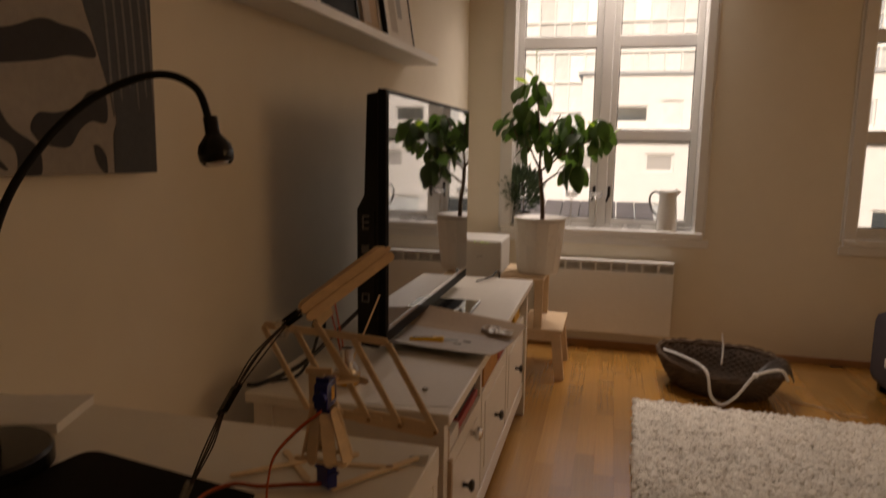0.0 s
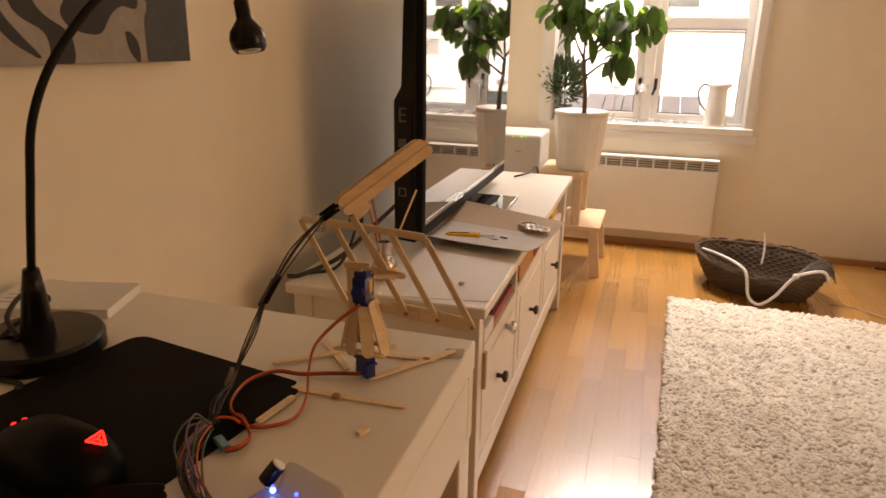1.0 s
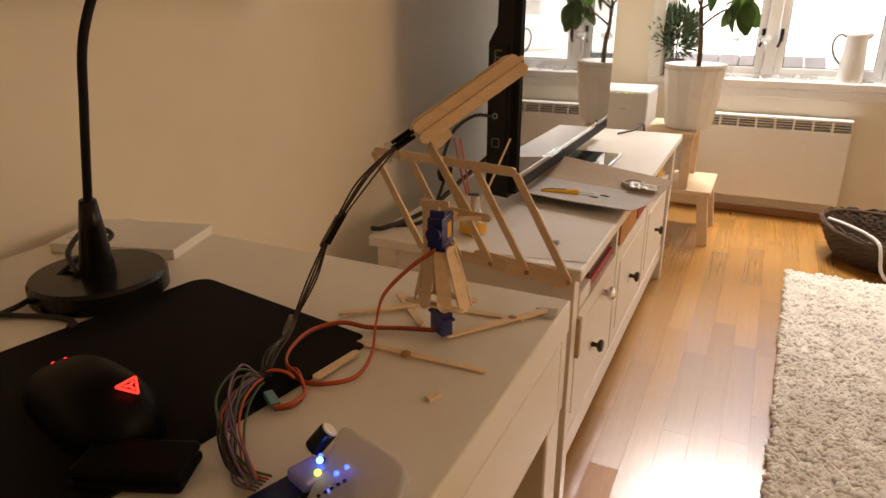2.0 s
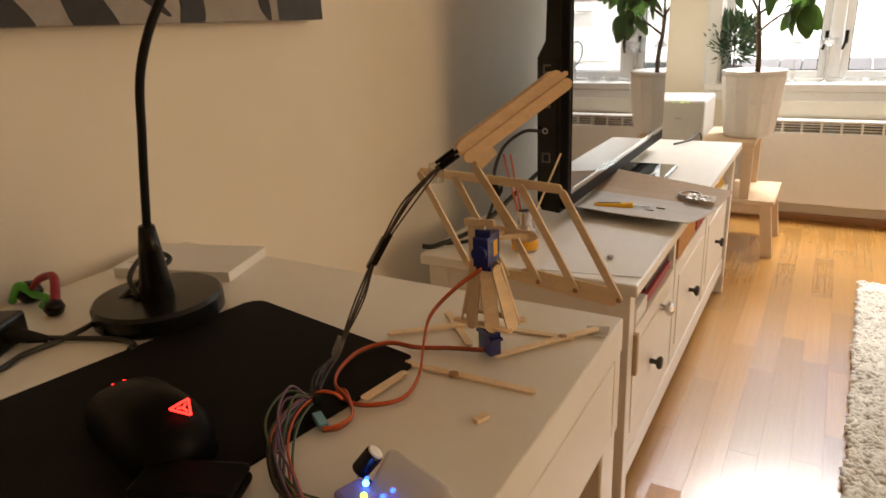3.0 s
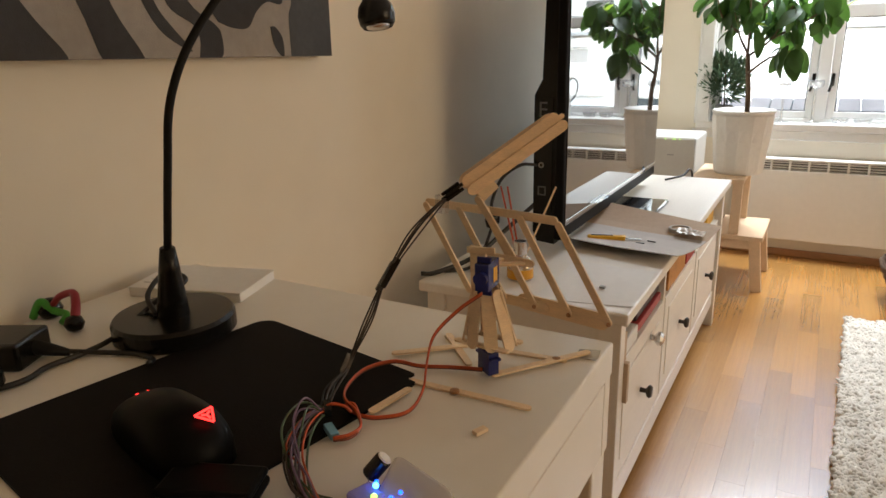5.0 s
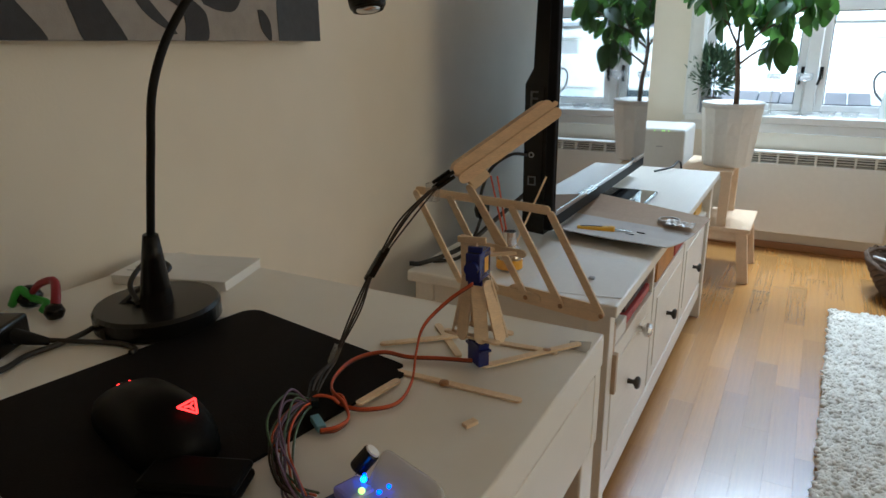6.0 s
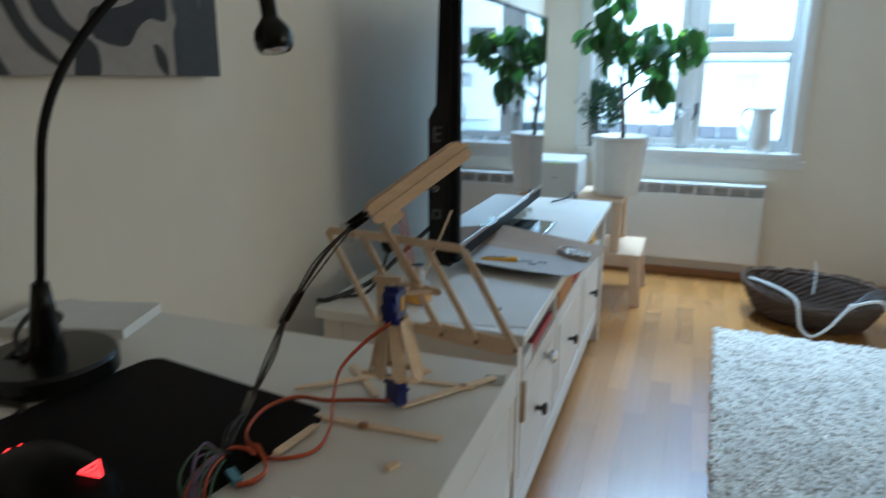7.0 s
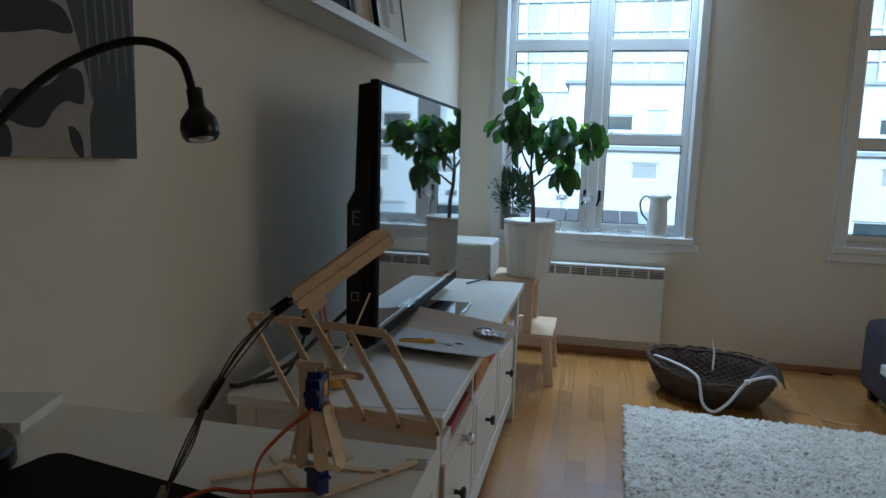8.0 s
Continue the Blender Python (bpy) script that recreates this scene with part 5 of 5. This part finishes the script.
CY0, CY1, CZ0, CZ1 = -0.15, 0.857, 1.055, 1.72
pic = thing("canvas_picture", (canvas_x(0.35), 0.35, CZ0), "large grey canvas print of a zebra's head", "picture")
pic.rotation_euler.x = radians(-0.6)   # hangs a little crooked
pic.location.z += 0.0055
skew = Matrix(((1, 0.0231, 0, -0.107), (0, 1, 0, 0), (0, 0, 1, 0), (0, 0, 0, 1)))
part("canvas", box(0.002, 0.036, CY0, CY1, CZ0, CZ1, 0.002, None, skew), M_CANVAS_L, pic)


def patch(pts, mat, lift):
    """A flat painted shape on the canvas: corner points of a smooth outline as (y, z)."""
    line = spline([(0, p[0], p[1]) for p in (*pts, pts[0])], 5)[:-1]
    bm = bmesh.new()
    low = [bm.verts.new((canvas_x(q.y) + 0.0003, min(max(q.y, CY0 + 0.001), CY1 - 0.0005), min(max(q.z, CZ0 + 0.0005), CZ1 - 0.001))) for q in line]
    hi = [bm.verts.new(v.co + Vector((lift, 0, 0))) for v in low]
    bm.faces.new(low)
    bm.faces.new(hi)
    for i in range(len(low)):
        j = (i + 1) % len(low)
        bm.faces.new((low[i], low[j], hi[j], hi[i]))
    part("painted_shape", bm, mat, pic)


patch([(0.25, 1.05), (0.345, 1.05), (0.30, 1.12), (0.23, 1.25), (0.13, 1.42), (0.02, 1.5), (0.08, 1.36), (0.17, 1.2)], M_CANVAS_D, 0.0006)
patch([(0.392, 1.05), (0.455, 1.05), (0.416, 1.123), (0.37, 1.25), (0.31, 1.40), (0.22, 1.46), (0.26, 1.32), (0.34, 1.18), (0.37, 1.12)], M_CANVAS_D, 0.0006)
patch([(0.07, 1.05), (0.18, 1.05), (0.128, 1.15), (0.06, 1.35), (-0.05, 1.42), (0.018, 1.2)], M_CANVAS_D, 0.0006)
patch([(0.532, 1.064), (0.536, 1.068), (0.505, 1.10), (0.482, 1.131), (0.45, 1.21), (0.435, 1.2), (0.464, 1.127), (0.49, 1.09)], M_CANVAS_D, 0.0006)
patch([(0.55, 1.055), (0.592, 1.055), (0.596, 1.088), (0.584, 1.105), (0.54, 1.135), (0.505, 1.21), (0.485, 1.2), (0.502, 1.13), (0.545, 1.102), (0.554, 1.08)], M_CANVAS_D, 0.0006)
patch([(0.592, 1.108), (0.62, 1.10), (0.652, 1.101), (0.675, 1.128), (0.70, 1.143), (0.734, 1.143), (0.733, 1.19), (0.70, 1.192), (0.67, 1.166), (0.63, 1.153), (0.596, 1.151), (0.58, 1.128)], M_CANVAS_D, 0.0007)
patch([(0.702, 1.104), (0.714, 1.103), (0.729, 1.085), (0.73, 1.056), (0.722, 1.058), (0.708, 1.075)], M_CANVAS_D, 0.0007)
patch([(0.36, 1.20), (0.45, 1.205), (0.54, 1.217), (0.612, 1.231), (0.66, 1.244), (0.712, 1.247), (0.715, 1.262), (0.695, 1.285), (0.65, 1.29), (0.61, 1.292), (0.544, 1.267), (0.45, 1.26), (0.36, 1.27)], M_CANVAS_D, 0.0008)
patch([(0.748, 1.05), (0.80, 1.05), (0.8565, 1.05), (0.8565, 1.3), (0.8565, 1.5), (0.8565, 1.71), (0.56, 1.715), (0.63, 1.5), (0.70, 1.32), (0.738, 1.21), (0.757, 1.15), (0.748, 1.12)], M_CANVAS_SLATE, 0.0005)
for k in range(6):
    y = 0.722 + 0.021 * k
    low = 1.17 + 0.012 * (k * 7 % 5)
    patch([(y + 0.026, low), (y + 0.031, low), (y + 0.017, 1.40), (y - 0.03, 1.71), (y - 0.038, 1.71), (y + 0.011, 1.40)], M_CANVAS_M, 0.0009)

# ---- picture ledge ----
ledge = thing("picture_ledge", (0.0, 1.75, 1.437), "white narrow picture ledge on the wall", "shelf")
part("board", box(0.0015, 0.135, 1.02, 2.445, 1.4375, 1.4505, 0.002, None, skew), M_TRIM, ledge)
part("lip", box(0.127, 0.137, 1.02, 2.445, 1.4375, 1.4665, 0.002, None, skew), M_TRIM, ledge)
part("back_rail", box(0.0015, 0.012, 1.02, 2.445, 1.4506, 1.49, 0.002, None, skew), M_TRIM, ledge)


def framed(y0, y1, hgt, frame_mat, sheet_mat, label, spots):
    base = Vector((left_x((y0 + y1) / 2) + 0.085, (y0 + y1) / 2, 1.4508))
    f = thing("framed_picture", base, label, "picture", "pictures on the ledge")
    m = Matrix.Translation(base) @ Matrix.Rotation(radians(-1.3), 4, "Z") @ Matrix.Rotation(radians(-9), 4, "Y")
    w = (y1 - y0) / 2
    bm = bmesh.new()
    for a, b, c, d in ((-w, -w + 0.008, 0, hgt), (w - 0.008, w, 0, hgt), (-w + 0.008, w - 0.008, 0, 0.008), (-w + 0.008, w - 0.008, hgt - 0.008, hgt)):
        box(-0.009, 0.009, a, b, c, d, 0.001, bm, m)
    part("frame", bm, frame_mat, f)
    part("print", box(-0.004, 0.004, -w + 0.008, w - 0.008, 0.008, hgt - 0.008, 0, None, m), sheet_mat, f)
    for a, b, c, d, mt in spots:
        part("shape", box(0.004, 0.0046, a, b, c, d, 0, None, m), mt, f)


framed(1.99, 2.29, 0.42, M_BLACK, M_PAPER, "white print in a thin black frame on the ledge", ((-0.09, -0.02, 0.06, 0.2, M_CARD_GREY), (0.0, 0.05, 0.12, 0.26, M_FACADE_GREY)))
framed(1.78, 1.93, 0.2, M_CARD_GREY, M_CARD, "small brown photo in a pale frame on the ledge", ((-0.05, 0.0, 0.05, 0.15, M_CARD_GREY),))
framed(1.42, 1.74, 0.3, M_BLACK, M_BLACK_MATT, "dark print in a black frame on the ledge", ((-0.12, -0.1, 0.02, 0.2, M_PAPER),))

# ---- basket, pouf ----
bx, by = 1.325, 3.0
bk = thing("dog_basket", (bx, by, 0), "dark brown woven wicker basket on the floor", "basket")
bm = bmesh.new()
NW, NU = 36, 12


def basket_point(th, u, shrink=0.0):
    c, s = math.cos(th), math.sin(th)
    flare = u ** 0.7
    rx, ry = 0.185 + 0.085 * flare - shrink, 0.150 + 0.085 * flare - shrink
    top = 0.118 + 0.028 * abs(c) ** 1.5 + (0.022 if s > 0 else -0.012) * abs(s)
    return Vector((bx + rx * c - 0.03 * s, by + ry * s - 0.10 * rx * c, 0.004 + top * u))


for j in range(NU):
    u = (j + 0.5) / NU
    pts = []
    for k in range(NW * 2):
        th = 2 * math.pi * k / (NW * 2)
        wob = 0.0065 * (1 if (k + j) % 2 else -1)
        pts.append(basket_point(th, u, wob))
    tube(pts + [pts[0]], 0.0072, 6, bm, 2)
part("weave", bm, M_WICKER, bk, smooth=True, kind="stuff")
bm = bmesh.new()
rings = [[bm.verts.new(basket_point(2 * math.pi * k / 48, u, 0.009)) for k in range(48)] for u in (0.03, 0.3, 0.6, 0.97)]
for a, b in zip(rings, rings[1:]):
    for k in range(48):
        bm.faces.new((a[k], a[(k + 1) % 48], b[(k + 1) % 48], b[k]))
bmesh.ops.solidify(bm, geom=bm.faces[:], thickness=0.003)
part("lining", bm, M_WICKER, bk, "dark inner wickerwork", True)
bm = bmesh.new()
for k in range(70):
    th = rnd.uniform(0, 2 * math.pi)
    a, b, c = basket_point(th, 0.95), basket_point(th + rnd.uniform(0.1, 0.22), 1.06), basket_point(th + rnd.uniform(0.3, 0.45), 1.0)
    tube([a, b + Vector((0, 0, rnd.uniform(0, 0.016))), c], 0.0035, 5, bm, 4)
part("loose_strand", bm, M_WICKER, bk, kind="stuff")
bm = bmesh.new()
for k in range(NW):
    th = 2 * math.pi * k / NW
    tube([basket_point(th, 0.0), basket_point(th, 0.5), basket_point(th, 1.03)], 0.004, 5, bm, 3)
part("stake", bm, M_WICKER, bk, kind="stuff")
pts = [basket_point(2 * math.pi * k / 48, 1.02, 0.003 * math.sin(k * 2.2)) for k in range(49)]
part("rim", tube(pts, 0.011, 8, None, 2), M_WICKER, bk, "thick plaited rim", True)
part("bottom", lathe([(0, 0.003), (0.18, 0.003), (0.18, 0.012), (0, 0.012)], (bx, by, 0), 40, None, Matrix.Diagonal((1, 0.76, 1, 1))), M_WICKER, bk)
rope = thing("white_rope", (1.3, 2.8, 0.1), "white plastic-covered rope looped over the basket rim", "rope")
R = 0.0065
part("loop", tube([(1.075, 3.015, 0.165), (1.13, 2.945, 0.168), (1.195, 2.855, 0.165), (1.235, 2.80, 0.15), (1.248, 2.775, 0.12), (1.262, 2.75, 0.045), (1.305, 2.735, 0.018), (1.36, 2.74, 0.06), (1.405, 2.745, 0.125), (1.43, 2.75, 0.155), (1.465, 2.755, 0.172), (1.52, 2.775, 0.182), (1.555, 2.80, 0.168), (1.575, 2.80, 0.13)], R, 10), M_ROPE, rope, smooth=True)
part("knot", lathe([(0, -0.012), (0.011, -0.008), (0.013, 0), (0.011, 0.008), (0, 0.012)], (1.432, 2.748, 0.16), 14), M_ROPE, rope, smooth=True)
part("tail", tube([(1.345, 3.06, 0.10), (1.352, 3.09, 0.17), (1.348, 3.115, 0.225), (1.345, 3.12, 0.24)], 0.0045, 8), M_ROPE, rope, smooth=True)
for k in range(5):
    part("strand", tube([(1.43, 2.755, 0.16), (1.48 + 0.01 * k, 2.77 + 0.02 * k, 0.178 + 0.006 * k), (1.54 + 0.012 * k, 2.81 + 0.02 * k, 0.188), (1.59 + 0.01 * k, 2.84 + 0.02 * k, 0.15 - 0.015 * k)], 0.003, 6), M_WIRE_GREY, rope, smooth=True)
cordf = thing("loose_cable", (1.75, 2.83, 0.0), "thin pale cord lying on the floor", "cord")
part("cord", tube([(1.62, 2.90, 0.004), (1.70, 2.88, 0.004), (1.76, 2.83, 0.005), (1.82, 2.79, 0.004), (1.88, 2.76, 0.02)], 0.0025, 6), M_CARD, cordf, smooth=True)
pf = thing("pouf", (2.38, 3.03, 0), "dark purple-grey felt pouf on short feet", "pouf")
part("body", box(2.02, 2.75, 2.82, 3.24, 0.045, 0.385, 0.05), M_SOFA, pf, smooth=True)
part("seam", tube([(2.021, 2.88, 0.28), (2.021, 3.0, 0.28), (2.021, 3.18, 0.28)], 0.003, 6), M_SOFA, pf)
for x in (2.08, 2.69):
    for y in (2.88, 3.18):
        part("foot", box(x - 0.02, x + 0.02, y - 0.02, y + 0.02, 0, 0.05, 0.003), M_BLACK, pf)

# ---- low table ----
TBX, TBY, TBZ = 1.685, 2.14, 0.45
table = thing("side_table", (TBX + 0.275, TBY - 0.4, 0.026), "low white painted table standing on the rug", "table")
part("tabletop", box(TBX, TBX + 0.55, TBY - 0.8, TBY, TBZ - 0.03, TBZ, 0.002), M_TRIM, table)
for x in (TBX + 0.04, TBX + 0.46):
    for y in (TBY - 0.76, TBY - 0.09):
        part("leg", box(x, x + 0.05, y, y + 0.05, 0.026, TBZ - 0.03, 0.002), M_TRIM, table)

# ---- rug ----
rug = thing("shag_rug", (0.94, 2.70, 0), "cream long-pile shag rug on the oak floor", "rug")
rm = Matrix.Translation((0.940, 2.700, 0)) @ Matrix.Rotation(radians(-2.0), 4, "Z")
RW, RL = 1.60, 2.20
nr = np.random.default_rng(4)
part("backing", box(0.01, RW - 0.01, -RL + 0.01, -0.01, 0.001, 0.008, 0, None, rm), M_RUG, rug)
verts, faces = [], []


def tuft(x, y, h, r):
    i = len(verts)
    a = nr.uniform(0, 6.28)
    lx, ly = nr.normal(0, 0.006, 2) + 0.014 * np.array((noise.noise(Vector((x * 30, y * 30, 7.1))), noise.noise(Vector((x * 30, y * 30, 3.7)))))
    for k in range(4):
        t = a + k * 1.5708
        verts.append((x + r * math.cos(t), y + r * math.sin(t), 0.006))
    for k in range(4):
        t = a + 0.5 + k * 1.5708
        verts.append((x + lx * 0.6 + r * 0.95 * math.cos(t), y + ly * 0.6 + r * 0.95 * math.sin(t), h * 0.7))
    verts.append((x + lx, y + ly, h))
    for k in range(4):
        j = (k + 1) % 4
        faces.append((i + k, i + j, i + 4 + j, i + 4 + k))
        faces.append((i + 4 + k, i + 4 + j, i + 8))


step = 0.0095
for ix in range(int(RW / step)):
    for iy in range(int(RL / step)):
        x, y = (ix + nr.uniform(0, 1)) * step, -(iy + nr.uniform(0, 1)) * step
        nz = noise.noise(Vector((x * 22, y * 30, 0.3))) * 0.45 + noise.noise(Vector((x * 48, y * 60, 2.3))) * 0.5
        tuft(x, y, 0.0255 + 0.012 * nz + nr.uniform(-0.0015, 0.0015), 0.0115)
me = bpy.data.meshes.new("wool")
me.from_pydata(verts, [], faces)
me.transform(rm)
me.transform(Matrix.Translation(-ORIGIN[rug]))
for p in me.polygons:
    p.use_smooth = True
me.materials.append(M_RUG)
pile = new("wool", me)
pile.parent = rug
tagged(pile, "dense cream woollen pile", kind="stuff")

# ---- oak floor ----
floor = thing("floor", (0, 0, 0), "oak plank floor with a satin finish", "floor", kind="structure")
part("screed", box(-0.6, XR + 0.3, YB - 0.3, YO, -0.2, -0.012), M_BASE, floor)
PW = 0.069
plank_rnd = random.Random(21)
shared = {}
rest = bmesh.new()
row = 0
x = -0.6
while x < XR:
    y = YB - plank_rnd.uniform(0, 0.6)
    while y < YW:
        ln = plank_rnd.choice((0.36, 0.45, 0.54))
        y1 = min(y + ln, YW)
        if y1 > YB and y1 - y > 0.05:
            full = abs(y1 - y - ln) < 1e-6
            if 0.3 < x < 2.4 and y > 0.75:
                key = round(y1 - y, 4)
                if key not in shared:
                    pb = box(0.00005, PW - 0.00005, 0.00005, y1 - y - 0.00005, -0.012, 0.0, 0.00018)
                    me = bpy.data.meshes.new("plank")
                    pb.to_mesh(me)
                    pb.free()
                    me.materials.append(M_FLOOR)
                    shared[key] = me
                o = new("plank", shared[key])
                o.parent = floor
                o.location = (x, y, 0)
            else:
                bx0 = [rest.verts.new(p) for p in ((x + 0.0005, y + 0.0005, 0), (x + PW - 0.0005, y + 0.0005, 0), (x + PW - 0.0005, y1 - 0.0005, 0), (x + 0.0005, y1 - 0.0005, 0))]
                rest.faces.new(bx0)
        y = y1 if y1 > y else y + ln
    x += PW
part("far_planks", rest, M_FLOOR_REST, floor, kind="stuff")
